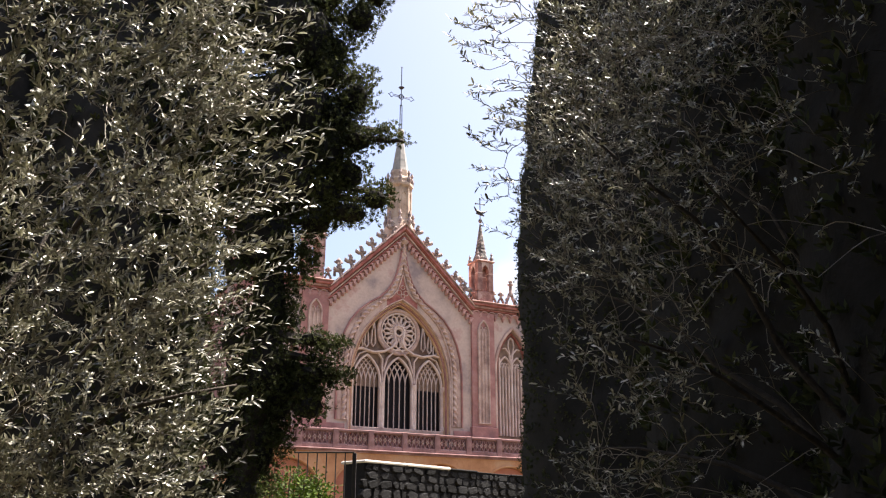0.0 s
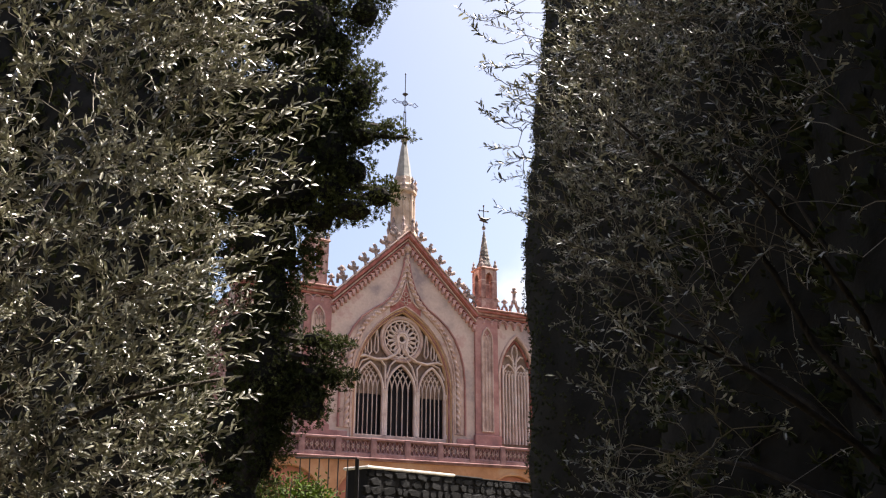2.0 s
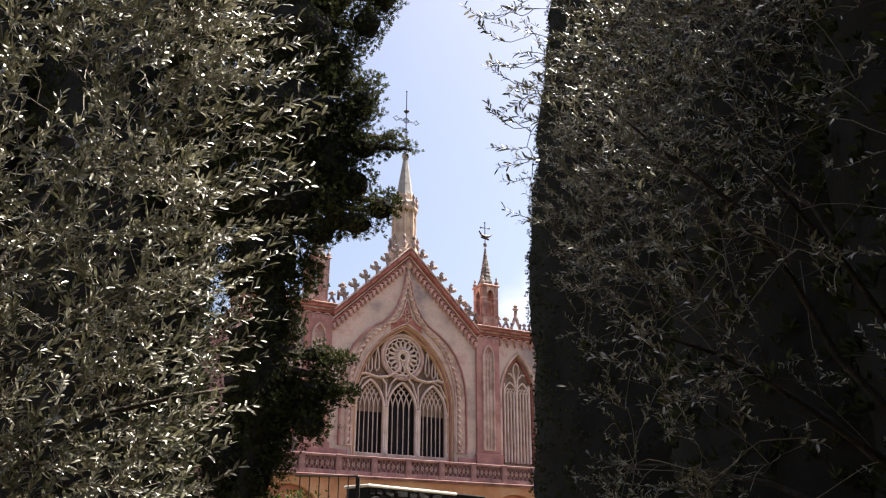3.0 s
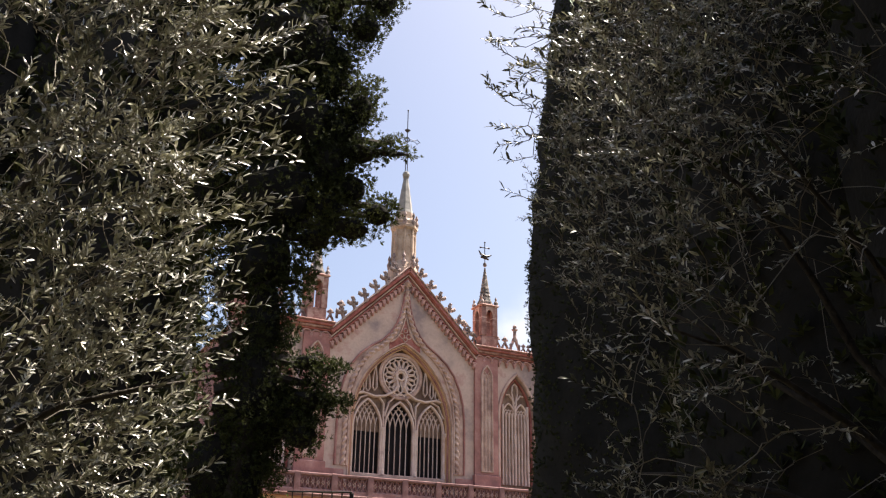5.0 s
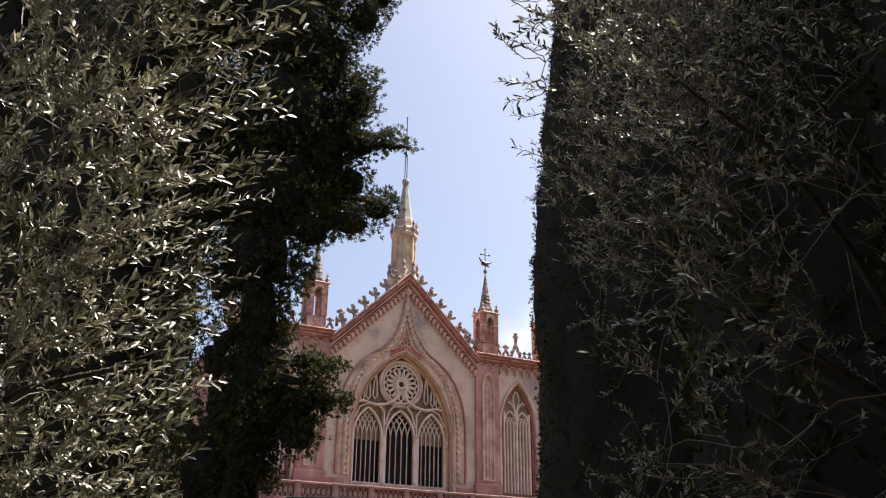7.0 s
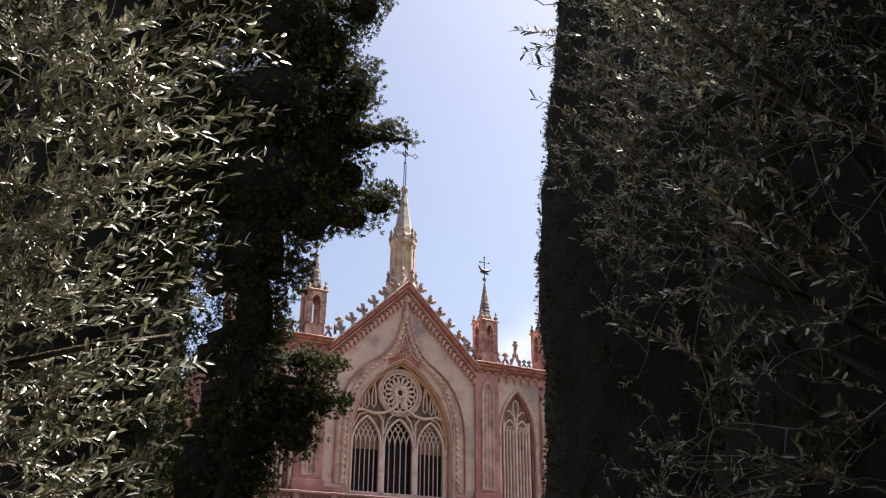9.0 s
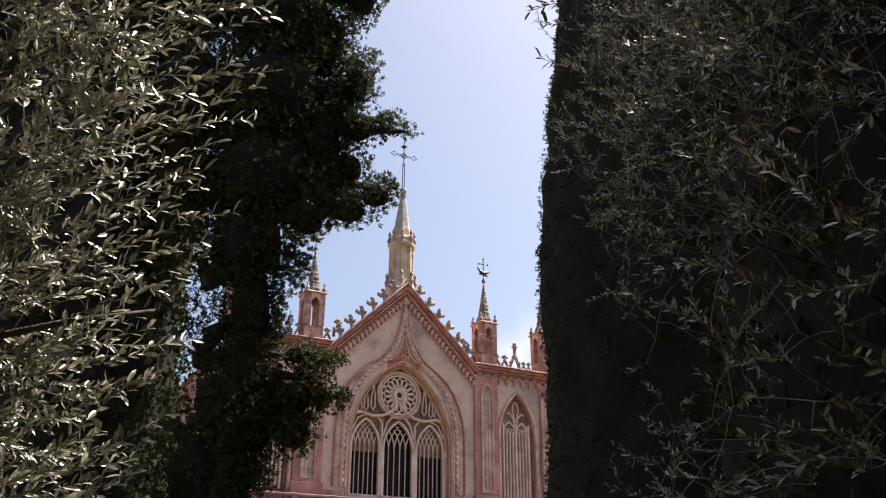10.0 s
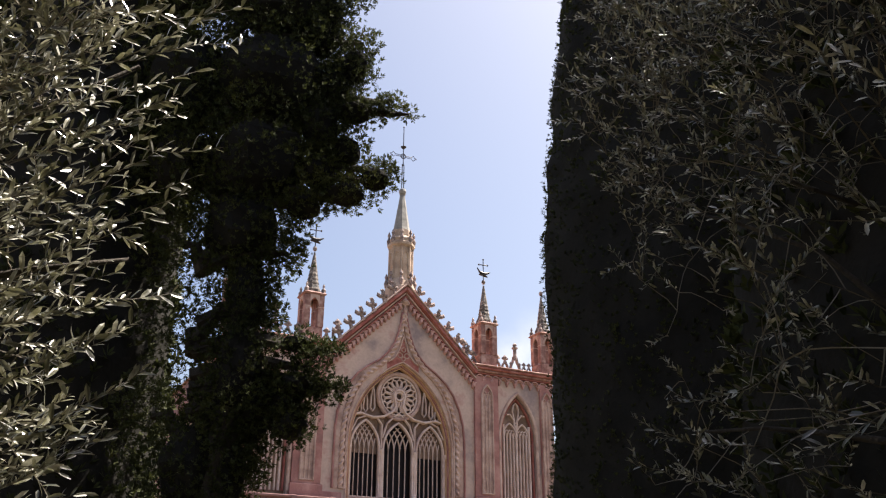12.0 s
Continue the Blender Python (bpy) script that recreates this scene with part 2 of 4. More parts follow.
def build_ground():
    g = Geo()
    edges = [-2500, -600, -200, -90] + [-70 + 2.0 * i for i in range(61)] + [70, 120, 300, 900, 2500]
    n = len(edges)
    verts = [(x, y, ground_height(x, y) if abs(x) < 80 and abs(y) < 80 else ground_height(max(-80, min(80, x)), max(-80, min(80, y)))) for y in edges for x in edges]
    faces = [(j * n + i, j * n + i + 1, (j + 1) * n + i + 1, (j + 1) * n + i) for j in range(n - 1) for i in range(n - 1)]
    g.add(verts, faces)
    ob = new("ground", mesh_of("ground", g, EARTH, True))
    tagged(ob, "bare brown garden earth with dry grass under the trees", "ground", kind="structure")


build_ground()

# ---------------------------------------------------------------- church
SPRING, HALF, RISE = 10.6, 3.25, 4.98


def arch_height(x, half, rise):
    """Height over the springing of a pointed arch at x."""
    c = (rise * rise - half * half) / (2 * half)
    return math.sqrt(max(0.0, (half + c) ** 2 - (abs(x) + c) ** 2))


def arch_path(x, half, spring, rise, foot=None, n=14):
    """Points of a pointed arch round x, left foot to right foot."""
    c = (rise * rise - half * half) / (2 * half)
    top = math.atan2(rise, c)
    right = [(x - c + (half + c) * math.cos(top * i / n), spring + (half + c) * math.sin(top * i / n)) for i in range(n + 1)]
    left = [(2 * x - a, b) for a, b in right]
    pts = left + right[-2::-1]
    if foot is not None:
        pts = [(x - half, foot)] + pts + [(x + half, foot)]
    return pts


def roofline(x):
    """Underside of the gable's raking cornice."""
    return 19.85 - 0.965 * abs(x)


def span(a, b, n):
    return [a + (b - a) * i / n for i in range(n + 1)]


def build_church():
    church = thing("church", "pink plastered neo-Gothic church front with buff stone tracery", "church", (-0.1, 0, 2.0))
    # walls
    g = Geo()
    for s in (-1, 1):
        xs = sorted((s * HALF, s * 4.75))
        g.curtain(span(*xs, 6), lambda x: 6.6, lambda x: min(roofline(x), 20), 0.0, 0.75)
    g.curtain(span(-HALF, HALF, 48), lambda x: SPRING + arch_height(x, HALF, RISE), roofline, 0.0, 0.75)
    part("gable_wall", g, PLASTER, church, "stained pink plaster gable wall with a pointed arch")
    body = Geo().box(-10.2, 0.76, 2.0, 10.2, 30, 15.2)
    body.rings([[(-4.7, y, 15.2), (4.7, y, 15.2), (0, y, 19.6)] for y in (0.76, 30)])
    part("nave_wall", body, ROSE, church)
    roof = Geo()
    for s in (-1, 1):
        roof.rings([[(0, y, 19.75), (s * 4.9, y, 15.25), (s * 4.9, y, 15.1), (0, y, 19.6)] for y in (0.8, 30)])
        roof.rings([[(s * 4.7, y, 15.9), (s * 10.3, y, 15.3), (s * 10.3, y, 15.2), (s * 4.7, y, 15.25)] for y in (0.8, 30)])
    part("roof", roof, ROOF, church, "clay roof behind the gable")
    for s in (-1, 1):
        a, b = sorted((s * 3.45, s * 4.78))
        part("plinth", Geo().box(a, -0.07, 6.6, b, 0.0, 8.0, bevel=0.03), ROSE, church)
    # side bays with a blind pointed arch
    for s in (-1, 1):
        g = Geo()
        cx = s * 7.72
        for a, b in ((4.75, 6.5), (8.94, 10.3)):
            a, b = sorted((s * a, s * b))
            g.box(a, 0, 6.6, b, 0.75, 15.9)
        g.curtain(span(cx - 1.22, cx + 1.22, 24), lambda x: 11.9 + arch_height(x - cx, 1.22, 2.6), lambda x: 15.9, 0.0, 0.75)
        part("side_bay_wall", g, PLASTER, church, "pink plaster bay beside the gable")
        g = Geo().box(cx - 1.3, 0.30, 6.6, cx + 1.3, 0.75, 14.6)
        part("blind_arch_panel", g, SPANDREL, church, "brown blind arch panel with recess shade in its colour")
        g = Geo()
        g.bar(arch_path(cx, 1.32, 11.9, 2.72, 7.9), 0.20, -0.10, 0.05)
        part("arch_moulding", g, MOULD, church)
        g = Geo()
        g.bar(arch_path(cx, 1.12, 11.9, 2.4, 7.9), 0.12, 0.12, 0.31)
        part("arch_moulding", g, TERRACOTTA, church)
        for k in range(9):
            x = cx - 0.9 + 0.225 * k
            part("blind_mullion", Geo().bar([(x, 7.9), (x, 12.2 if k % 4 else 12.7)], 0.085 if k % 4 else 0.14, 0.14, 0.31), TRACERY, church)
        g = Geo()
        for q in (-0.45, 0.45):
            g.bar(arch_path(cx + q, 0.45, 12.0, 0.8), 0.10, 0.18, 0.31)
            for w in (-0.22, 0, 0.22):
                g.bar(arch_path(cx + q + w * 0.9, 0.2, 11.9, 0.5), 0.06, 0.2, 0.31)
        for q in (-1, 1):
            g.bar([(cx + q * 0.05, 12.4), (cx + q * 0.12, 13.0), (cx + q * 0.42, 13.35), (cx + q * 0.62, 13.3)], 0.10, 0.18, 0.31)
            g.bar([(cx + q * 0.05, 12.8), (cx + q * 0.22, 13.5), (cx + q * 0.15, 13.9), (cx, 14.05)], 0.09, 0.18, 0.31)
        part("blind_tracery", g, TRACERY, church)
        # pilaster with a thin gothic panel
        for pc, wide in ((5.48, 0.80), (9.75, 0.45)):
            px = s * pc
            g = Geo().box(px - wide, -0.16, 8.3, px + wide, 0.0, 15.35, bevel=0.03)
            part("pilaster", g, ROSE, church, "rose plaster pilaster")
            g = Geo().box(px - wide - 0.08, -0.28, 6.6, px + wide + 0.08, 0.0, 8.3, bevel=0.05)
            part("pilaster_base", g, ROSE, church)
            g = Geo()
            g.box(px - 0.36, -0.175, 8.5, px + 0.36, -0.16, 14.3)
            g.bar(arch_path(px, 0.36, 14.1, 0.72, 8.5, 8), 0.11, -0.27, -0.16)
            for k in (-0.11, 0.11):
                g.bar([(px + k, 8.5), (px + k, 14.1)], 0.085, -0.23, -0.16)
            for k in (-0.17, 0.17):
                g.bar(arch_path(px + k, 0.16, 14.05, 0.4, None, 6), 0.06, -0.23, -0.16)
            g.bar([(px - 0.42, 8.5), (px + 0.42, 8.5)], 0.08, -0.24, -0.16)
            part("pilaster_tracery", g, MOULD, church)
    # recess behind the great arch
    g = Geo()
    g.curtain(span(-2.9, 2.9, 40), lambda x: 12.15, lambda x: SPRING + arch_height(x, HALF + 0.02, RISE + 0.02), 0.62, 0.74)
    for a, b in ((-3.3, -2.83), (-1.17, -0.88), (0.88, 1.17), (2.83, 3.3)):
        g.box(a, 0.50, 7.95, b, 0.74, 12.2)
    for cx, half in ((-2.0, 0.83), (0, 0.88), (2.0, 0.83)):
        g.curtain(span(cx - half, cx + half, 20), lambda x: 10.55 + arch_height(x - cx, half, 1.5), lambda x: 12.2, 0.60, 0.74)
    part("tympanum", g, SPANDREL, church, "brown-buff stone tympanum, darkened as a recess, above three lancets")
    g = Geo().box(-3.2, 0.30, 7.6, 3.2, 0.76, 7.95, bevel=0.04)
    part("window_sill", g, MOULD, church)
    # the three lancets
    for cx, half, solid in ((-2.0, 0.83, True), (0, 0.88, False), (2.0, 0.83, True)):
        win = part("lancet_window", Geo().bar(arch_path(cx, half + 0.03, 10.55, 1.53, 7.95), 0.13, 0.34, 0.52), TRACERY, church, "tall lancet window with pale bars")
        part("pane", Geo().curtain(span(cx - half, cx + half, 20), lambda x: 7.9, lambda x: 10.5 + arch_height(x - cx, half, 1.5), 0.70, 0.73), GLASS, win, "dark glass pane")
        if solid:
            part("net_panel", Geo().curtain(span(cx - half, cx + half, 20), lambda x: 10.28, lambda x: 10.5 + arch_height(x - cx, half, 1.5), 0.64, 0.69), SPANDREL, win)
        n = 5 if solid else 4
        g = Geo()
        c = (1.5 * 1.5 - half * half) / (2 * half)
        for k in range(1, n + 1):
            x = cx - half + 2 * half * k / (n + 1)
            part("mullion", Geo().bar([(x, 7.95), (x, 10.5)], 0.045, 0.54, 0.62), TRACERY, win)
            for s in (-1, 1):
                pts = []
                for i in range(15):
                    t = i / 14 * 1.25
                    qx, qz = x + s * ((half + c) - (half + c) * math.cos(t)), 10.5 + (half + c) * math.sin(t)
                    if abs(qx - cx) < half and qz < 10.5 + arch_height(qx - cx, half, 1.5) - 0.01:
                        pts.append((qx, qz))
                if len(pts) > 1:
                    g.bar(pts, 0.055, 0.52, 0.62)
        part("net_tracery", g, TRACERY, win)
    # shafts between the lancets
    for x in (-2.96, -1.025, 1.025, 2.96):
        g = Geo().lathe(x, 0.40, [(0.13, 7.95), (0.13, 8.15), (0.085, 8.25), (0.085, 10.2), (0.10, 10.25), (0.15, 10.42), (0.15, 10.55)], 10)
        part("shaft", g, TRACERY, church)
    # stepped mouldings inside the great arch
    for d, w, y0, mat in ((0.04, 0.11, -0.06, MOULD), (0.14, 0.08, 0.06, GOLD), (0.22, 0.07, 0.14, ROSE), (0.30, 0.08, 0.24, GOLD)):
        g = Geo().bar(arch_path(0, HALF - d + 0.02, SPRING, RISE - d * 1.15, 7.7, 24), w, y0, y0 + 0.25)
        part("arch_moulding", g, mat, church)
    # rose
    rz = 13.62
    rose = part("rose_window", Geo().bar([(1.30 * math.cos(a), rz + 1.30 * math.sin(a)) for a in span(0, 2 * math.pi, 40)], 0.22, 0.36, 0.52), MOULD, church, "round rose tracery with twelve petals")
    part("ring", Geo().bar([(1.12 * math.cos(a), rz + 1.12 * math.sin(a)) for a in span(0, 2 * math.pi, 40)], 0.10, 0.38, 0.52), TRACERY, rose)
    part("hub", Geo().bar([(0.24 * math.cos(a), rz + 0.24 * math.sin(a)) for a in span(0, 2 * math.pi, 24)], 0.14, 0.34, 0.52), TRACERY, rose)
    part("rose_back", Geo().rings([[(r * math.cos(a), y, rz + r * math.sin(a)) for a in span(0, 2 * math.pi, 36)[:-1]] for r, y in ((1.12, 0.60), (1.12, 0.59))]), SHADOWED, rose)
    petal = Geo()
    petal.bar([(0.30, 0), (0.50, 0.045), (0.74, 0.12), (0.90, 0.135), (0.98, 0.0), (0.90, -0.135), (0.74, -0.12), (0.50, -0.045), (0.30, 0)], 0.085, 0.38, 0.52)
    petal.bar([(0.98, 0.0), (1.08, 0.0)], 0.10, 0.38, 0.52)
    pm = upright(mesh_of("petal", petal, TRACERY))
    for k in range(16):
        piece("petal", pm, rose, Matrix.Translation((0, 0, rz)) @ Matrix.Rotation(2 * math.pi * k / 16, 4, "Y"))
    # flowing tracery below and beside the rose
    g = Geo()
    for s in (-1, 1):
        g.bar([(0.0, 13.98), (s * 0.22, 13.92), (s * 0.35, 13.68), (s * 0.28, 13.3), (s * 0.22, 13.0), (s * 0.42, 12.66), (s * 0.95, 12.36), (s * 1.6, 12.26), (s * 2.3, 12.42), (s * 2.85, 12.3)], 0.15, 0.28, 0.60)
        g.bar([(s * 2.85, 11.4), (s * 2.5, 12.1), (s * 1.9, 12.35), (s * 1.3, 12.25), (s * 1.02, 11.9), (s * 1.02, 10.6)], 0.10, 0.36, 0.52)
        g.bar([(s * 0.95, 11.2), (s * 0.7, 12.0), (s * 0.3, 12.4), (0, 12.62)], 0.10, 0.36, 0.52)
        for q, z0, z1 in ((1.62, 12.6, 14.1), (2.05, 12.5, 13.7), (2.42, 12.4, 13.2)):
            g.bar([(s * q, z1), (s * (q - 0.10), (z0 + z1) / 2 + 0.1), (s * (q - 0.13), z0 + 0.2), (s * q, z0), (s * (q + 0.13), z0 + 0.2), (s * (q + 0.10), (z0 + z1) / 2 + 0.1), (s * q, z1)], 0.07, 0.38, 0.52)
    part("flowing_tracery", g, TRACERY, church)
    # ogee hood with a rope moulding
    def hood(inset):
        right = [(4.0, 8.2), (4.0, 9.4), (4.0, 10.6), (3.98, 11.4), (3.88, 12.3), (3.66, 13.1), (3.28, 13.9), (2.78, 14.55), (2.1, 15.1), (1.45, 15.52), (0.98, 16.0), (0.6, 16.6), (0.36, 17.3), (0.22, 17.9), (0.12, 18.55)]
        out = []
        for i, (x, z) in enumerate(right):
            a, b = right[max(0, i - 1)], right[min(len(right) - 1, i + 1)]
            q = math.hypot(b[0] - a[0], b[1] - a[1])
            near = inset * (1 - 0.68 * smooth_step(13.2, 16.8, z))
            out.append((max(0.04, x - (b[1] - a[1]) / q * near), z + (b[0] - a[0]) / q * near))
        return out
    for inset, w, y0, mat in ((0.0, 0.11, -0.15, ROSE), (0.20, 0.30, -0.05, MOULD), (0.68, 0.12, -0.11, MOULD)):
        for s in (-1, 1):
            part("hood_moulding", Geo().bar([(s * x, z) for x, z in hood(inset)], w, y0, 0.02), mat, church)
    for s in (-1, 1):
        pts = hood(0.47)
        fine = []
        for (xa, za), (xb, zb) in zip(pts, pts[1:]):
            n = max(2, int(math.hypot(xb - xa, zb - za) / 0.03))
            fine += [(xa + (xb - xa) * i / n, za + (zb - za) * i / n) for i in range(n)]
        part("rope_moulding", Geo().tube([(s * x, -0.05, z) for x, z in fine], 0.13, 12, twist=17.0 * s, lobes=2), MOULD, church, "twisted rope moulding")
    # panel and finial in the ogee's point
    g = Geo()
    for q in (-1, 1):
        g.bar([(q * x, 15.28 + 1.92 * math.exp(-2.5 * x)) for x in (0.95, 0.7, 0.5, 0.33, 0.18, 0.03)], 0.10, -0.09, 0.02)
    for x, z, r in ((-0.22, 15.92, 0.15), (0.22, 15.92, 0.15), (0, 16.26, 0.13), (0, 15.72, 0.12)):
        g.bar([(x + r * math.cos(a), z + r * math.sin(a)) for a in span(0, 2 * math.pi, 14)], 0.06, -0.07, 0.02)
    part("ogee_tracery", g, MOULD, church)
    part("ogee_panel", Geo().curtain(span(-1.0, 1.0, 26), lambda x: SPRING + arch_height(x, HALF + 0.1, RISE + 0.06) - 0.1, lambda x: max(SPRING + 0.02 + arch_height(x, HALF + 0.1, RISE + 0.06), 15.28 + 1.92 * math.exp(-2.5 * abs(x))), -0.02, 0.05), TERRACOTTA, church, "terracotta panel in the ogee")
    g = Geo().lathe(0, -0.12, [(0.10, 18.5), (0.14, 18.7), (0.07, 18.8), (0.07, 19.0), (0.2, 19.12), (0.24, 19.22), (0.1, 19.36), (0.03, 19.5)], 8)
    for s in (-1, 1):
        g.tube([(0, -0.12, 19.0), (s * 0.2, -0.12, 19.08), (s * 0.32, -0.12, 19.25)], [0.07, 0.08, 0.04], 6)
    part("ogee_finial", g, MOULD, church)
    # raking cornice with its arcaded frieze
    for s in (-1, 1):
        for off, w, y0, mat, nm in ((0.0, 0.10, -0.48, MOULD, "coping"), (-0.15, 0.30, -0.42, TERRACOTTA, "raking_cornice"), (-0.36, 0.12, -0.26, MOULD, "raking_cornice"), (-0.50, 0.16, -0.18, TERRACOTTA, "raking_cornice")):
            z0 = 20.22 + off * 1.4
            part(nm, Geo().bar([(0, z0), (s * 4.72, z0 - 0.965 * 4.72)], w, y0, 0.3), mat, church)
    tooth = Geo()
    tooth.rings([[(-0.10, y, 0.02), (0.10, y, 0.02), (0.13 * q, y, -0.20 * q), (0.05 * q, y, -0.36 * q), (-0.06 * q, y, -0.30 * q)] for y, q in ((0.0, 1.0), (-0.12, 1.0), (-0.22, 0.7))])
    tooth.box(-0.14, -0.25, -0.04, 0.14, 0.0, 0.03, bevel=0.02)
    tm = upright(mesh_of("corbel", tooth, CORBEL))
    for s in (-1, 1):
        for k in range(19):
            x = 0.38 + 4.25 * k / 18
            piece("corbel", tm, church, Matrix.Translation((s * x, -0.003, 20.22 - 0.98 - 0.965 * x + 0.12)) @ Matrix.Rotation(s * 0.25, 4, "Y"))
    # level cornices over the side bays, with a hanging arcade
    arcade = Geo().bar([(0.28 * math.cos(a), -0.34 + 0.30 * math.sin(a)) for a in span(0, math.pi, 10)], 0.09, -0.20, 0.0)
    arcade.bar([(0.20 * math.cos(a), -0.34 + 0.20 * math.sin(a)) for a in span(0.2, math.pi - 0.2, 8)], 0.05, -0.13, 0.0)
    arcade.rings([[(0.28 - 0.10 * q, -0.10 - 0.10 * q, z), (0.28 + 0.10 * q, -0.10 - 0.10 * q, z), (0.28 + 0.10 * q, 0.0, z), (0.28 - 0.10 * q, 0.0, z)] for q, z in ((0.8, -0.28), (1.0, -0.36), (0.55, -0.44), (0.2, -0.56))])
    am = upright(mesh_of("frieze_arch", arcade, CORBEL))
    for s in (-1, 1):
        for z0, z1, y0, mat in ((15.90, 16.01, -0.52, BRICK), (15.74, 15.90, -0.44, TERRACOTTA), (15.60, 15.74, -0.32, BRICK), (15.48, 15.60, -0.22, TERRACOTTA)):
            a, b = sorted((s * 4.55, s * 10.4))
            part("cornice", Geo().box(a, y0, z0, b, 0.78, z1, bevel=0.04), mat, church)
        for k in range(10):
            piece("frieze_arch", am, church, Matrix.Translation((s * (5.02 + 0.56 * k), -0.003, 15.48)))
    # crockets up the gable
    cr = Geo()
    cr.tube([(-0.04, 0, -0.08), (0.03, 0, 0.10), (0.10, 0, 0.24), (0.12, 0, 0.34)], [0.13, 0.08, 0.09, 0.05], 6)
    cr.tube([(0.06, 0, 0.22), (0.20, 0, 0.22), (0.30, 0, 0.27), (0.32, 0, 0.36)], [0.07, 0.09, 0.09, 0.03], 6)
    cr.tube([(0.10, 0, 0.26), (0.08, 0, 0.40), (0.13, 0, 0.50), (0.20, 0, 0.50)], [0.07, 0.09, 0.08, 0.03], 6)
    cr.tube([(0.06, 0, 0.22), (-0.06, 0, 0.26), (-0.10, 0, 0.34)], [0.06, 0.08, 0.03], 6)
    cr.tube([(0.08, 0.12, 0.26), (0.10, 0, 0.3), (0.08, -0.14, 0.28)], [0.04, 0.09, 0.04], 6)
    cm = upright(mesh_of("crocket", cr, WEATHERED))
    for s in (-1, 1):
        for k in range(6):
            x = 0.72 + 0.66 * k
            piece("crocket", cm, church, Matrix.Translation((s * x, -0.25, 20.24 - 0.965 * x)) @ Matrix.Diagonal((s * 1.45, 1.5, 1.4, 1)))
    # finials along the level parapets
    fi = Geo().bar([(-0.17, 0), (-0.17, 0.26), (-0.10, 0.42), (0, 0.52), (0.10, 0.42), (0.17, 0.26), (0.17, 0)], 0.10, -0.09, 0.09)
    fi.lathe(0, 0, [(0.09, 0.44), (0.11, 0.55), (0.06, 0.62), (0.15, 0.72), (0.14, 0.84), (0.02, 0.98)], 6)
    for s in (-1, 1):
        fi.tube([(0, 0, 0.7), (s * 0.17, 0, 0.74), (s * 0.20, 0, 0.80)], [0.06, 0.06, 0.02], 5)
    fm = upright(mesh_of("parapet_finial", fi, WEATHERED))
    for s in (-1, 1):
        for x, k in ((4.10, 1.15), (4.72, 0.95), (6.40, 1.0), (6.98, 1.0), (8.35, 0.7), (8.72, 0.7)):
            piece("parapet_finial", fm, church, Matrix.Translation((s * x, 0.1, 16.0 if x > 4.5 else 16.42)) @ Matrix.Diagonal((k * 1.1, k, k, 1)))
        g = Geo().lathe(s * 7.72, 0.1, [(0.13, 16.75), (0.11, 17.2), (0.11, 17.42), (0.2, 17.5), (0.2, 17.56), (0.1, 17.62), (0.14, 17.74), (0.03, 17.86)], 6)
        for q in (-1, 1):
            g.bar([(s * 7.72 + q * 0.34, 16.0), (s * 7.72 + q * 0.30, 16.34), (s * 7.72 + q * 0.16, 16.62), (s * 7.72 + q * 0.08, 16.95)], 0.13, 0.0, 0.2)
            g.tube([(s * 7.72 + q * 0.30, 0.1, 16.36), (s * 7.72 + q * 0.36, 0.1, 16.52), (s * 7.72 + q * 0.30, 0.1, 16.60)], [0.06, 0.07, 0.03], 5)
        part("parapet_finial", g, WEATHERED, church)
    # pinnacles
    for x in (-10.0, -5.65, 5.65, 10.0):
        small = abs(x) > 8
        pin = part("pinnacle", Geo().box(x - 0.55, -0.25, 16.0, x + 0.55, 0.85, 16.75, bevel=0.05), BRICK, church, "brick pinnacle with a stone spirelet")
        for a in (-0.40, 0.40):
            for b in (-0.10, 0.70):
                part("corner_post", Geo().box(x + a - 0.17, b - 0.17, 16.75, x + a + 0.17, b + 0.17, 18.6, bevel=0.03), BRICK, pin)
        for q in (-0.25, 0.85):
            part("arch_head", Geo().curtain(span(x - 0.27, x + 0.27, 10), lambda u: 17.95 + arch_height(u - x, 0.27, 0.5), lambda u: 18.62, q - 0.04, q + 0.04), MOULD, pin)
        for q in (-0.55, 0.55):
            g = Geo().rings([[(x + q + d, u, 17.95 + arch_height(u - 0.3, 0.27, 0.5)) if top == 0 else (x + q + d, u, 18.62) for d, top in ((-0.04, 0), (-0.04, 1), (0.04, 1), (0.04, 0))] for u in span(0.03, 0.57, 10)])
            part("arch_head", g, MOULD, pin)
        for z in (17.85,):
            for a in (-0.40, 0.40):
                for b in (-0.10, 0.70):
                    part("band", Geo().box(x + a - 0.18, b - 0.18, z, x + a + 0.18, b + 0.18, z + 0.09, bevel=0.02), MOULD, pin)
        part("cap", Geo().box(x - 0.66, -0.36, 18.62, x + 0.66, 0.96, 18.80, bevel=0.08), BRICK, pin)
        for a in (-0.5, 0.5):
            for b in (-0.2, 0.8):
                part("corner_knob", Geo().lathe(x + a, b, [(0.12, 18.8), (0.14, 18.95), (0.05, 19.1), (0.08, 19.2), (0.01, 19.35)], 6), WEATHERED, pin)
        prof = [(0.50, 18.8), (0.50, 19.0), (0.42, 19.15)]
        for k in range(9):
            r0 = 0.40 * (1 - k / 9.6)
            prof += [(r0, 19.2 + 0.25 * k), (r0 * 0.84, 19.38 + 0.25 * k)]
        part("spirelet", Geo().lathe(x, 0.3, prof, 8), SPIRELET, pin, "grey crocketed stone spirelet")
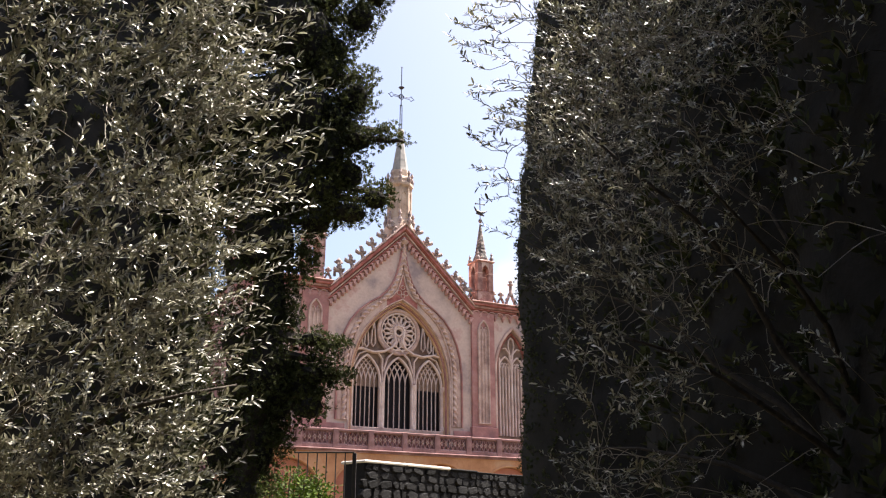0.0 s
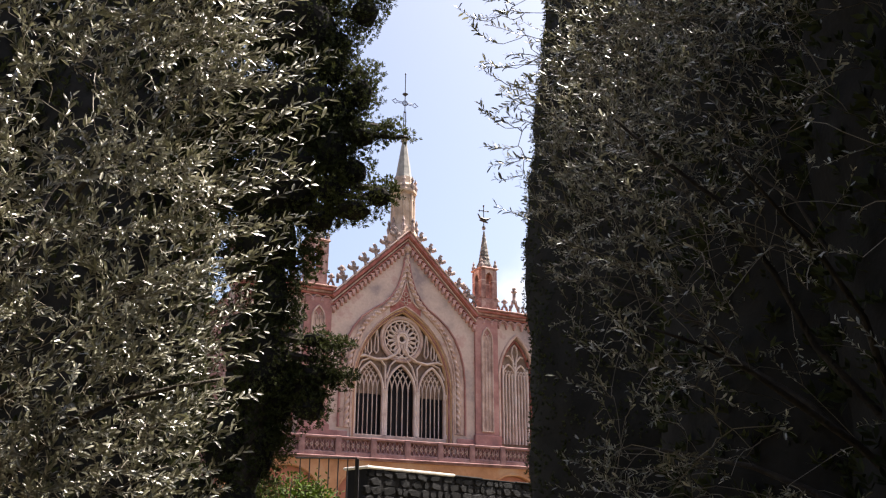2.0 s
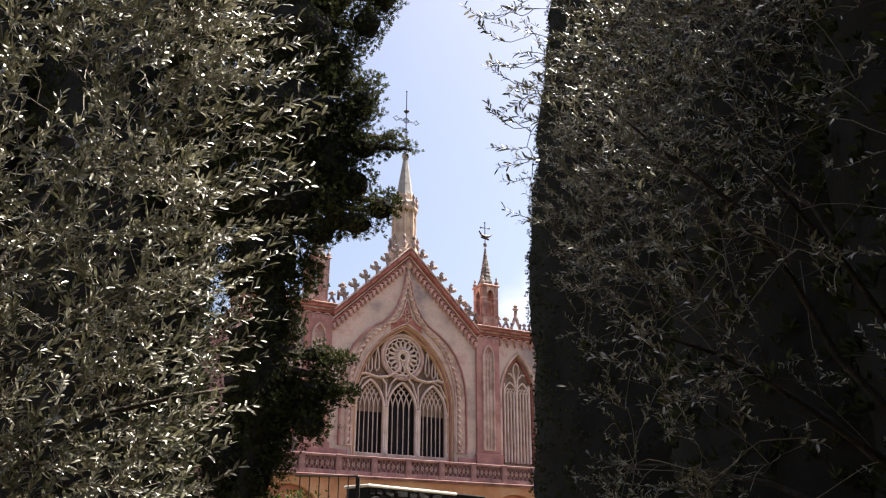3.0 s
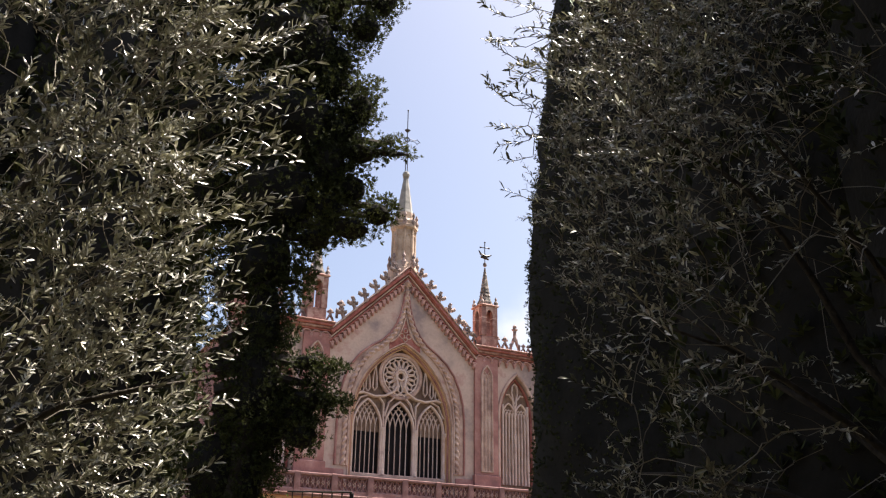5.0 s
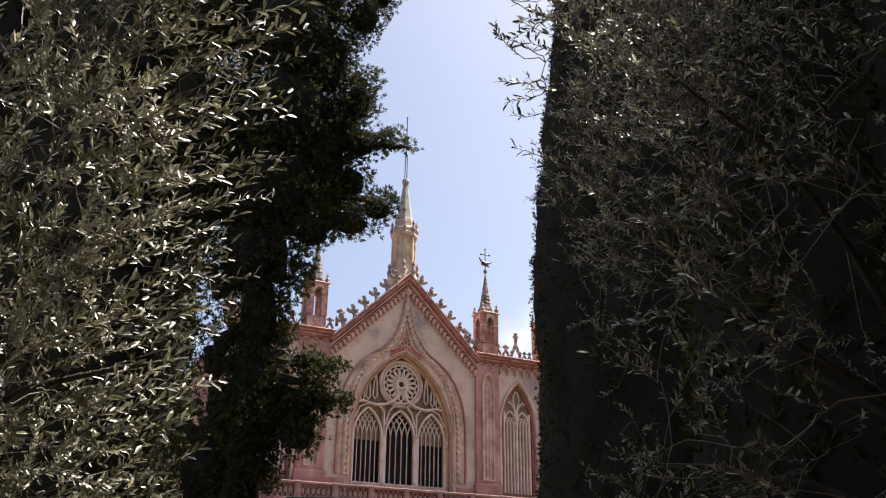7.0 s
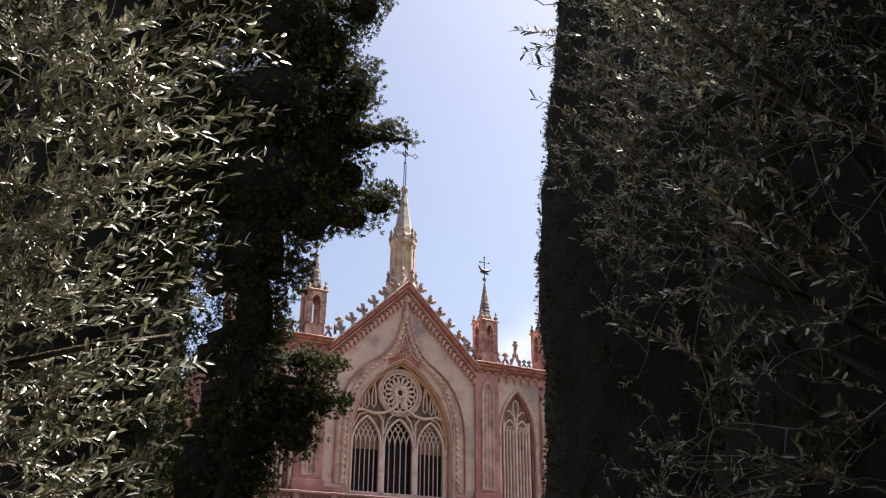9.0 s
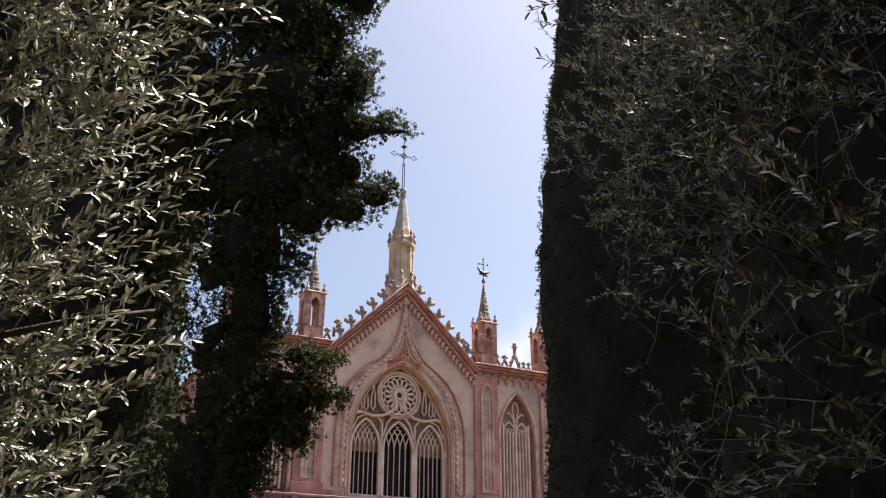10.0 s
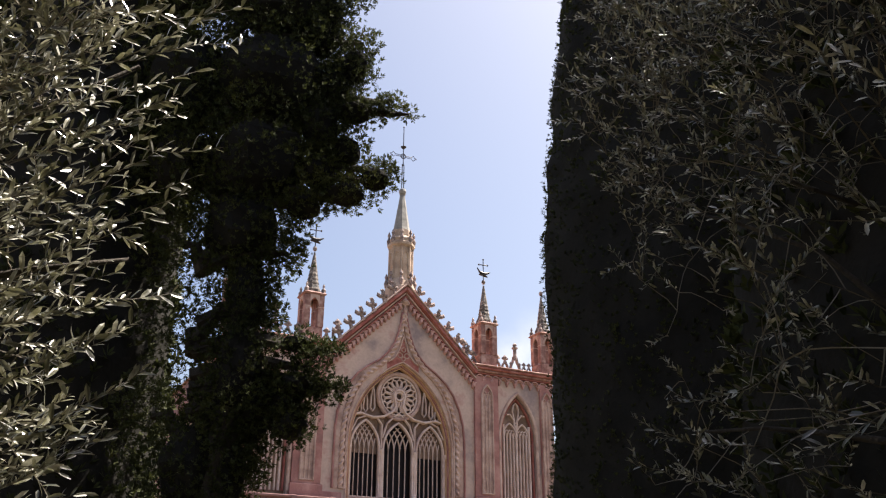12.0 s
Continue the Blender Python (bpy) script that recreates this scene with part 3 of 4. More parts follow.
        part("ball", Geo().lathe(x, 0.3, [(0.02, 21.45), (0.10, 21.52), (0.13, 21.62), (0.10, 21.72), (0.02, 21.8)], 10), WEATHERED, pin)
        if not small:
            v = Geo().tube([(x, 0.3, 21.75), (x, 0.3, 23.15)], 0.03, 6)
            v.tube([(x - 0.30, 0.3, 22.78), (x + 0.30, 0.3, 22.82)], 0.03, 6)
            for a, b in ((x - 0.32, 22.78), (x + 0.32, 22.82), (x, 23.17)):
                v.lathe(a, 0.3, [(0.01, b - 0.07), (0.06, b - 0.02), (0.06, b + 0.02), (0.01, b + 0.07)], 6)
            part("cross", v, IRON, pin, "small dark iron cross")
            v = Geo()
            v.tube([(x - 0.45, 0.3, 22.55), (x - 0.28, 0.3, 22.3), (x, 0.3, 22.2), (x + 0.28, 0.3, 22.26), (x + 0.5, 0.3, 22.38)], [0.03, 0.07, 0.11, 0.08, 0.03], 6)
            v.tube([(x - 0.3, 0.3, 22.12), (x, 0.3, 22.12), (x + 0.3, 0.3, 22.02)], [0.05, 0.10, 0.04], 6)
            part("vane", v, IRON, pin)
    # spire behind the gable's point
    sp = part("spire_shaft", Geo().lathe(0.0, 0.95, [(0.95, 19.0), (0.95, 20.3), (0.80, 20.7), (0.72, 20.9), (0.70, 23.0)], 8), SPIRE, church, "eight-sided buff bell turret")
    for k in range(8):
        a = 2 * math.pi * (k + 0.5) / 8
        part("rib", Geo().lathe(0.70 * math.cos(a), 0.95 + 0.70 * math.sin(a), [(0.09, 20.9), (0.08, 21.2), (0.07, 22.9), (0.11, 23.0)], 6), SPIRE, sp)
    for k in range(8):
        a = 2 * math.pi * k / 8
        m = Matrix.Translation((0, 0.95, 0)) @ Matrix.Rotation(a + math.pi / 2, 4, "Z") @ Matrix.Translation((0, -0.66, 0))
        q = Geo().bar(arch_path(0, 0.17, 22.3, 0.35, 20.95, 6), 0.06, -0.05, 0.02)
        part("panel_moulding", Geo().add([m @ Vector(p) for p in q.v], q.f), SPIRE, sp)
    part("collar", Geo().lathe(0, 0.95, [(0.70, 22.95), (0.86, 23.1), (0.86, 23.25), (0.72, 23.4), (0.78, 23.55), (0.60, 23.75), (0.56, 24.2)], 8), SPIRE, sp)
    for k in range(8):
        a = 2 * math.pi * (k + 0.5) / 8
        part("knob", Geo().lathe(0.76 * math.cos(a), 0.95 + 0.76 * math.sin(a), [(0.10, 23.2), (0.15, 23.5), (0.06, 23.75), (0.11, 23.9), (0.01, 24.15)], 6), WEATHERED, sp)
        part("knob", Geo().lathe(0.86 * math.cos(a), 0.95 + 0.86 * math.sin(a), [(0.09, 20.4), (0.15, 20.7), (0.06, 20.95), (0.11, 21.1), (0.01, 21.35)], 6), WEATHERED, sp)
    part("spire_cone", Geo().lathe(0, 0.95, [(0.56, 24.15), (0.50, 24.4), (0.16, 26.7), (0.2, 26.8)], 8), SLATE, sp, "grey slate spire cone")
    part("ball", Geo().lathe(0, 0.95, [(0.05, 26.75), (0.20, 26.85), (0.24, 27.0), (0.20, 27.15), (0.05, 27.25)], 12), SLATE, sp)
    g = Geo().tube([(-0.07, 0.95, 27.1), (-0.06, 0.95, 29.0)], 0.03, 6).tube([(0.07, 0.95, 27.1), (0.06, 0.95, 29.0)], 0.03, 6)
    g.tube([(0, 0.95, 28.9), (0, 0.95, 31.8)], 0.03, 6)
    g.lathe(0, 0.95, [(0.01, 30.1), (0.12, 30.2), (0.2, 30.28), (0.01, 30.36)], 8).lathe(0, 0.95, [(0.01, 31.7), (0.06, 31.78), (0.01, 31.86)], 6)
    for s in (-1, 1):
        for q in (-0.05, 0.05):
            g.tube([(0, 0.95, 29.6 + q), (s * 0.62, 0.95, 29.6 + q)], 0.022, 5)
        g.tube([(s * 0.62, 0.95, 29.5), (s * 0.72, 0.95, 29.42), (s * 0.80, 0.95, 29.52), (s * 0.95, 0.95, 29.6), (s * 0.80, 0.95, 29.68), (s * 0.72, 0.95, 29.78), (s * 0.62, 0.95, 29.7)], 0.025, 5)
    g.bar([(0.17 * math.cos(a), 29.6 + 0.17 * math.sin(a)) for a in span(0, 2 * math.pi, 14)], 0.05, 0.92, 0.98)
    part("cross", g, IRON, sp, "tall wrought-iron cross on a rod")
    sp.location.x += 0.15
    # balcony with pierced panels over the portico
    g = Geo().box(-10.6, -0.92, 6.45, 10.6, 0.0, 6.55, bevel=0.03).box(-10.5, -0.82, 6.37, 10.5, 0.0, 6.45, bevel=0.02)
    part("balcony_slab", g, BALCONY, church)
    part("balcony_rail", Geo().box(-10.5, -0.80, 7.46, 10.5, -0.50, 7.60, bevel=0.03), BALCONY, church, "grey-rose balustrade handrail")
    part("balcony_kerb", Geo().box(-10.5, -0.78, 6.55, 10.5, -0.52, 6.78, bevel=0.03), BALCONY, church)
    post = upright(mesh_of("post", Geo().box(-0.16, -0.83, 6.55, 0.16, -0.47, 7.62, bevel=0.04).box(-0.11, -0.85, 6.85, 0.11, -0.83, 7.4), BALCONY))
    border = Geo().bar([(-0.86, 6.80), (0.86, 6.80)], 0.05, -0.71, -0.59).bar([(-0.86, 7.44), (0.86, 7.44)], 0.05, -0.71, -0.59)
    bm_ = upright(mesh_of("pierced_panel", border, BALCONY))
    slats = [upright(mesh_of("slat", Geo().bar([(-s * 0.144, 6.78), (s * 0.144, 7.46)], 0.075, -0.70, -0.60), BALCONY)) for s in (-1, 1)]
    qm = upright(mesh_of("quatrefoil", Geo().bar([(0.075 * math.cos(a), 7.12 + 0.11 * math.sin(a)) for a in span(0, 2 * math.pi, 4)], 0.055, -0.72, -0.58), MOULD))
    for k in range(-5, 6):
        piece("post", post, church, Matrix.Translation((-0.08 + 2.06 * k, 0, 0)))
        if k < 5:
            panel = piece("pierced_panel", bm_, church, Matrix.Translation((-0.08 + 2.06 * k + 1.03, 0, 0)))
            for i in range(6):
                at = Matrix.Translation((-0.72 + 0.288 * i, 0, 0))
                for me in slats:
                    piece("slat", me, panel, at)
                piece("quatrefoil", qm, panel, at)
    # portico below
    g = Geo()
    openings = (-6.9, -2.3, 2.3, 6.9)
    edges = [-10.4] + [e for c in openings for e in (c - 1.95, c + 1.95)] + [10.4]
    for a, b in zip(edges[::2], edges[1::2]):
        g.box(a, -0.70, 2.0, b, -0.15, 6.37)
    for c in openings:
        g.curtain(span(c - 1.95, c + 1.95, 20), lambda x: 4.2 + math.sqrt(max(0, 1.95 ** 2 - (x - c) ** 2)) * 0.92, lambda x: 6.37, -0.70, -0.15)
    part("portico_wall", g, OCHRE, church, "ochre arcade wall under the balcony")
    part("portico_back", Geo().box(-10.4, 0.2, 2.0, 10.4, 0.7, 6.6), REDWALL, church)
    for c in openings:
        path = [(c + 2.0 * math.cos(t), 4.2 + 1.84 * math.sin(t)) for t in span(math.pi, 0, 20)]
        part("arch_band", Geo().bar([(c - 2.0, 2.0)] + path + [(c + 2.0, 2.0)], 0.16, -0.735, -0.5), OCHRE, church)
        part("arch_infill", Geo().curtain(span(c - 1.94, c + 1.94, 18), lambda x: 2.0, lambda x: 4.15 + math.sqrt(max(0, 1.95 ** 2 - (x - c) ** 2)) * 0.92, -0.42, -0.3), REDWALL, church, "dull red infill of an arch")
    for child in church.children:
        child.location.z -= 2.0


build_church()


# ---------------------------------------------------------------- garden wall, railing, shrub
WALL_TURN = math.atan2((RIGHT * 0.66 + AHEAD * 0.75).y, (RIGHT * 0.66 + AHEAD * 0.75).x)


def build_garden_wall():
    rng = random.Random(5)
    wall = thing("garden_wall", "dark grey rubble stone garden wall with a pale sunlit coping", "wall", spot(-1.19, 13.9, 0.085), kind="structure")
    wall.rotation_euler[2] = WALL_TURN
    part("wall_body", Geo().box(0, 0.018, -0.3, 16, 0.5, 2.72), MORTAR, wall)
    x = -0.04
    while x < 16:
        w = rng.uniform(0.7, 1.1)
        # past the sunlit end, tree shade is put into the coping's darker stone colour
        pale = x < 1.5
        part("coping_stone", Geo().box(x, -0.03 + rng.uniform(-0.02, 0.02), 2.72, x + w - 0.012, 0.53, (2.75 if pale else 2.735) + rng.uniform(0, 0.02), bevel=0.015), COPING if pale else STONE, wall, "pale sunlit coping stone" if pale else "coping stone coloured dark for tree shade")
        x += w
    shapes = []
    for k in range(9):
        n = 9
        base = []
        for i in range(n):
            t = 2 * math.pi * (i + rng.uniform(-0.3, 0.3)) / n
            e = 0.5 / max(abs(math.cos(t)), abs(math.sin(t))) * rng.uniform(0.80, 1.0)
            base.append((min(e, 0.62) * math.cos(t), min(e, 0.62) * math.sin(t)))
        rings = [[(a * q, y, b * q) for a, b in base] for q, y in ((1.0, 0.08), (1.0, 0.01), (0.72, -0.04 - 0.02 * rng.random()))]
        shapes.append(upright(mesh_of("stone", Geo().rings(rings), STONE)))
    z, count = 2.71, 0
    while z > 1.55 and count < 290:
        h = rng.uniform(0.10, 0.19)
        x = rng.uniform(-0.1, 0.05)
        while x < 5.4:
            w = rng.uniform(0.12, 0.34)
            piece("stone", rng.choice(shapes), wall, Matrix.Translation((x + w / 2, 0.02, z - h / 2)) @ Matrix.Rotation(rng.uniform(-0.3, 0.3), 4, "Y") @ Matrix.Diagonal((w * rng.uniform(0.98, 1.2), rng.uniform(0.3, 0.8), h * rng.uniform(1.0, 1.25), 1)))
            x += w
            count += 1
        z -= h
    g = Geo()
    while z > 0.1:
        h = rng.uniform(0.2, 0.3)
        x = 0
        while x < 15.5:
            w = rng.uniform(0.3, 0.5)
            g.box(x + 0.01, 0.0 + rng.uniform(0, 0.03), z - h + 0.015, x + w - 0.01, 0.08, z, bevel=0.02)
            x += w
        z -= h
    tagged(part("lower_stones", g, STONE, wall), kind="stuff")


def build_railing():
    at = spot(-2.1, 13.0)
    rail = thing("iron_railing", "thin dark iron railing with upright bars beside the wall", "railing", at)
    rail.rotation_euler[2] = math.atan2(RIGHT.y, RIGHT.x)
    part("top_rail", Geo().box(-0.06, -0.03, 2.86, 0.82, 0.03, 2.88, bevel=0.005), IRON, rail)
    part("post", Geo().box(0.79, -0.025, 0, 0.845, 0.025, 2.86, bevel=0.006), IRON, rail)
    for k in range(6):
        part("baluster", Geo().tube([(0.01 + 0.135 * k, 0, 0), (0.01 + 0.135 * k, 0, 2.86)], 0.009, 6), IRON, rail)
    part("lower_rail", Geo().box(0, -0.015, 0.9, 0.8, 0.015, 0.93), IRON, rail)


build_garden_wall()
build_railing()

# ---------------------------------------------------------------- trees
def scatter(template, faces, slots, mats):
    """Many copies of a small shape, from a list of 4 x 4 matrices, as one set of points and faces."""
    t = np.array([(*p, 1.0) for p in template])
    out = np.einsum("nij,kj->nki", np.array(mats), t)[:, :, :3]
    n, k = len(mats), len(template)
    g = Geo()
    g.v = [tuple(p) for p in out.reshape(-1, 3).tolist()]
    g.f = [tuple(i + a * k for i in f) for a in range(n) for f in faces]
    g.m = list(slots) * n
    return g


def frame_along(p, d, roll, scale):
    """A pose at p whose x axis points along d."""
    d = d.normalized()
    side = d.cross(Vector((0, 0, 1)))
    side = side.normalized() if side.length > 0.05 else Vector((1, 0, 0))
    up = side.cross(d)
    s, c = math.sin(roll), math.cos(roll)
    y, z = side * c + up * s, up * c - side * s
    m = Matrix((d, y, z)).transposed().to_4x4()
    m.translation = p
    return m @ Matrix.Diagonal((scale, scale, scale, 1))


def olive_leaf():
    """A narrow folded leaf one long."""
    top = [(0, 0, 0), (0.30, 0.115, 0.035), (0.30, 0, 0), (0.30, -0.115, 0.035), (0.72, 0.125, 0.05), (0.72, 0, 0.016), (0.72, -0.125, 0.05), (1, 0, -0.03)]
    f = [(0, 2, 1), (0, 3, 2), (1, 2, 5, 4), (2, 3, 6, 5), (4, 5, 7), (5, 6, 7)]
    return top, [q[::-1] for q in f], [0] * 6


def cypress_tuft():
    """A feathery spray about one long."""
    rng = random.Random(3)
    v, f = [], []
    for k in range(7):
        a = k * 2.4
        d = Vector((0.25 + 0.6 * rng.random(), 0.9 * math.cos(a) * rng.uniform(0.3, 1), 0.9 * math.sin(a) * rng.uniform(0.3, 1))).normalized()
        p = Vector((rng.uniform(0, 0.35), 0, 0))
        s = d.orthogonal().normalized()
        s = (Matrix.Rotation(rng.uniform(0, 3.1), 3, d) @ s) * rng.uniform(0.07, 0.12)
        ln = rng.uniform(0.45, 0.75)
        b = len(v)
        v += [p, p + d * ln * 0.5 + s, p + d * ln, p + d * ln * 0.5 - s]
        f.append((b, b + 1, b + 2, b + 3))
    return [tuple(q) for q in v], f, [0] * len(f)


LEAF, TUFT = olive_leaf(), cypress_tuft()


def lumpy_core(lobes, shrink, seed):
    """The dense inside of a crown: one rough solid for each lobe."""
    g = Geo()
    for (c, r) in lobes:
        rings = []
        for i in range(1, 8):
            ph = math.pi * i / 8
            ring = []
            for k in range(12):
                th = 2 * math.pi * k / 12
                n = Vector((math.sin(ph) * math.cos(th), math.sin(ph) * math.sin(th), math.cos(ph)))
                q = shrink * (1 + 0.22 * noise.noise(n * 2.1 + c * 1.7 + Vector((seed, 0, 0))))
                ring.append(c + Vector((n.x * r.x, n.y * r.y, n.z * r.z)) * q)
            rings.append(ring)
        g.rings(rings)
    return g


def build_cypress(label, base, height, lobes, tufts, size, seed, shell=0.45, core=0.8, loose=(), group="cypress trees"):
    """lobes: (right, ahead, up, radius across, radius up) from the tree's foot, each a mass of sprays."""
    rng = random.Random(seed)
    tree = thing("cypress_tree", label, "tree", base, group)
    spine = [RIGHT * 0.36 * smooth_step(1.2, 3.2, height * 0.9 * i / 8) + Vector((0.03 * math.sin(i), 0.05 * math.cos(1.7 * i), height * 0.9 * i / 8)) for i in range(9)]
    part("trunk", Geo().tube(spine, [0.15 - 0.016 * i for i in range(9)], 10), BARK, tree, smooth=True)
    masses = []
    for r, a, z, w, h in list(lobes) + list(loose):
        masses.append((RIGHT * r + AHEAD * a + Vector((0, 0, z)), Vector((w, w, h))))
    if core:
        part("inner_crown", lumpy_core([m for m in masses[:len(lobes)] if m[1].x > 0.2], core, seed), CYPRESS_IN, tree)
    for c, r in masses:
        g = Geo()
        z = min(max(c.z - r.z * 0.6, 0.4), height * 0.85)
        start = Vector((0, 0, z))
        mid = start.lerp(c, 0.5) + Vector((0, 0, 0.1))
        g.tube([start, mid, c.lerp(start, 0.1), c], [0.07, 0.05, 0.03, 0.01], 5)
        part("limb", g, BARK, tree)
    weights = [w.x * w.z * (1.0 if w.x > 0.3 else 1.7) for c, w in masses]
    mats = []
    for k in range(tufts):
        c, r = rng.choices(masses, weights)[0]
        n = Vector((rng.gauss(0, 1), rng.gauss(0, 1), rng.gauss(0, 1))).normalized()
        bump = 1 + 0.26 * noise.noise(n * 2.1 + c * 1.7 + Vector((seed, 0, 0))) + 0.26 * noise.noise(n * 5.0 + c)
        q = (1 - shell * rng.random() ** 1.8) * bump
        p = c + Vector((n.x * r.x, n.y * r.y, n.z * r.z)) * q
        if p.z < 0.15:
            continue
        d = n + Vector((0, 0, 0.9)) + Vector((rng.gauss(0, 0.35), rng.gauss(0, 0.35), rng.gauss(0, 0.3)))
        mats.append(frame_along(p, d, rng.uniform(0, 6.3), size * rng.uniform(0.65, 1.3)))
    part("crown", scatter(*TUFT, mats), CYPRESS, tree, "dense dark green scale-leaved crown", fix=False)
    return tree


def build_shoot(rng, p, d, length, leaves, wood, leaf_mats, lean, leaf_len=0.042, sway=0.10):
    """A thin shoot with pairs of narrow leaves."""
    d = d.normalized()
    pts, step = [Vector(p)], length / 6
    for i in range(6):
        d = (d + Vector((rng.gauss(0, sway), rng.gauss(0, sway), rng.gauss(0, sway) + 0.03))).normalized()
        pts.append(pts[-1] + d * step)
    wood.tube(pts, [0.0018 - 0.0002 * i for i in range(7)], 3)
    for k in range(leaves):
        t = (0.12 + 0.88 * (k // 2 + rng.random() * 0.5) / max(1, leaves / 2)) * 6
        i = min(5, int(t))
        q = pts[i].lerp(pts[i + 1], min(1.0, t - i))
        along = (pts[i + 1] - pts[i]).normalized()
        side = along.orthogonal().normalized()
        turn = (k // 2) * 1.57 + (k % 2) * math.pi + rng.gauss(0, 0.5)
        out = Matrix.Rotation(turn, 3, along) @ side
        w = (along * rng.uniform(0.35, 1.2) + out * rng.uniform(0.4, 1.0) + Vector((rng.gauss(0, 0.15), rng.gauss(0, 0.15), 0.2))).normalized()
        leaf_mats.append(frame_along(q, w, rng.gauss(lean, 0.65), leaf_len * rng.uniform(0.5, 1.25)))


def build_olive(label, base, height, limb_ends, shoots, seed, near, lean, leaf_len, sway=0.10):
    """limb_ends: (right, ahead, up) of the ends of the main branches; shoots: (right, ahead, up, way, length, leaves)."""
    rng = random.Random(seed)
    tree = thing("olive_tree", label, "tree", base, "olive trees")
    part("trunk", Geo().tube([(0, 0, -0.05), (0.05, 0.03, 0.3), (-0.04, 0.06, 0.7), (0.03, 0.0, height)], [0.24, 0.19, 0.16, 0.15], 12, twist=3, lobes=3), BARK, tree, "gnarled grey olive trunk", smooth=True)
    foot = Vector((0, 0, height))
    nodes = []
    for e in limb_ends:
        end = RIGHT * e[0] + AHEAD * e[1] + Vector((0, 0, e[2]))
        pts = [foot.lerp(end, i / 7) + Vector((rng.gauss(0, 0.04), rng.gauss(0, 0.04), 0.22 * math.sin(math.pi * i / 7))) * (0 if i in (0,) else 1) for i in range(8)]
        part("limb", Geo().tube(pts, [0.026 - 0.003 * i for i in range(8)], 6), BARK, tree, smooth=True)
        nodes += [p for p in pts[2:]]
    todo = []
    for r, a, z, way, length, leaves in shoots:
        p = RIGHT * r + AHEAD * a + Vector((0, 0, z))
        w = RIGHT * way[0] + AHEAD * way[1] + Vector((0, 0, way[2]))
        todo.append((min((q - p).length for q in nodes), p, w, length, leaves))
    todo.sort(key=lambda s: s[0])
    net = np.array([tuple(q) for q in nodes])
    twigs, mats = Geo(), []
    for _, p, w, length, leaves in todo:
        gap = np.array(p) - net
        far = np.sqrt((gap ** 2).sum(axis=1)) + 1e-6
        k = int(np.argmin(far * (1.7 - (gap @ np.array(w.normalized())) / far)))
        root = Vector(net[k])
        bend = root.lerp(p, 0.5) + Vector((rng.gauss(0, 0.01), rng.gauss(0, 0.01), 0.06 * (p - root).length))
        twigs.tube([root, root.lerp(bend, 0.5) + Vector((0, 0, 0.01)), bend, p.lerp(bend, 0.4), p], [0.0022, 0.002, 0.0018, 0.0016, 0.0014], 3)
        net = np.vstack((net, [tuple(bend), tuple(p)]))
        build_shoot(rng, p, w, length, leaves, twigs, mats, lean, leaf_len, sway)
    tagged(part("twig_tangle", twigs, TWIG, tree, fix=False), kind="stuff")
    single, rest = [], []
    for m in mats:
        (single if near(m.translation) and len(single) < 300 else rest).append(m)
    tagged(part("foliage", scatter(*LEAF, rest), OLIVE, tree, "narrow grey-green olive leaves", fix=False), kind="stuff")
    v, f, s = LEAF
    shapes = []
    for k in range(4):
        g = Geo()
        g.add([(x, y * (0.85 + 0.12 * k), z + (0.02 * k - 0.03) * x * x) for x, y, z in v], f)
        g.m = list(s)
        shapes.append(mesh_of("leaf", g, OLIVE))
    for k, m in enumerate(single):
        piece("leaf", shapes[k % 4], tree, m)
    return tree


def tip_line(z):
    """How far the shoots of the sunlit olive reach to the right."""
    return float(np.interp(z, (1.5, 1.72, 1.9, 2.1, 2.3, 2.5, 2.78, 3.1, 3.3, 3.7, 4.0), (-0.95, -0.84, -0.72, -0.70, -0.61, -0.62, -0.47, -0.37, -0.43, -0.50, -0.55)))


def left_olive():
    rng = random.Random(21)
    base = (-2.3, 3.5)
    shoots = []
    for k in range(2250):
        z = 1.42 + 2.55 * rng.random()
        edge = tip_line(z) - 0.05 * math.sin(9 * z)
        depth = rng.random()
        r = edge - 0.42 - 2.2 * rng.random() ** 1.2
        front = 3.50 - 0.5 * (z - 1.6) + 0.08 * math.sin(5 * r) - 0.25 * max(0, -0.9 - r)
        a = front + 0.42 * depth
        shoots.append((r - base[0], a - base[1], z, (0.6 + rng.gauss(0, 0.55), -0.35 + rng.gauss(0, 0.45), 0.12 + rng.gauss(0, 0.5)), rng.uniform(0.12, 0.27), rng.randint(18, 28)))
    # long single shoots that stand out of the crown
    for k in range(150):
        z = 1.6 + 2.4 * (k + rng.random()) / 150
        length = rng.uniform(0.24, 0.46)
        reach = tip_line(z) - abs(rng.gauss(0, 0.13))
        a = 3.55 - 0.42 * (z - 1.6) + rng.gauss(0, 0.08)
        rise = rng.gauss(0.30, 0.14)
        shoots.append((reach - 0.93 * length - base[0], a - base[1], z - rise * length, (1.0, rng.gauss(-0.1, 0.2), rise), length, rng.randint(18, 28)))
    ends = [(1.5, -0.1, 2.2), (1.4, 0.1, 2.8), (1.3, -0.2, 3.4), (0.6, -0.6, 2.6), (0.2, -0.4, 3.6), (-0.6, -0.3, 2.6), (-0.8, 0.4, 3.2), (0.5, 0.6, 3.4)]
    near_at = RIGHT * (-0.85 - base[0]) + AHEAD * (3.0 - base[1])
    build_olive("sunlit grey-green olive tree with long leafy shoots", spot(*base), 1.2, ends, shoots, 4, lambda p: (Vector((p.x, p.y, 0)) - near_at).length < 0.20, -0.8, 0.038)


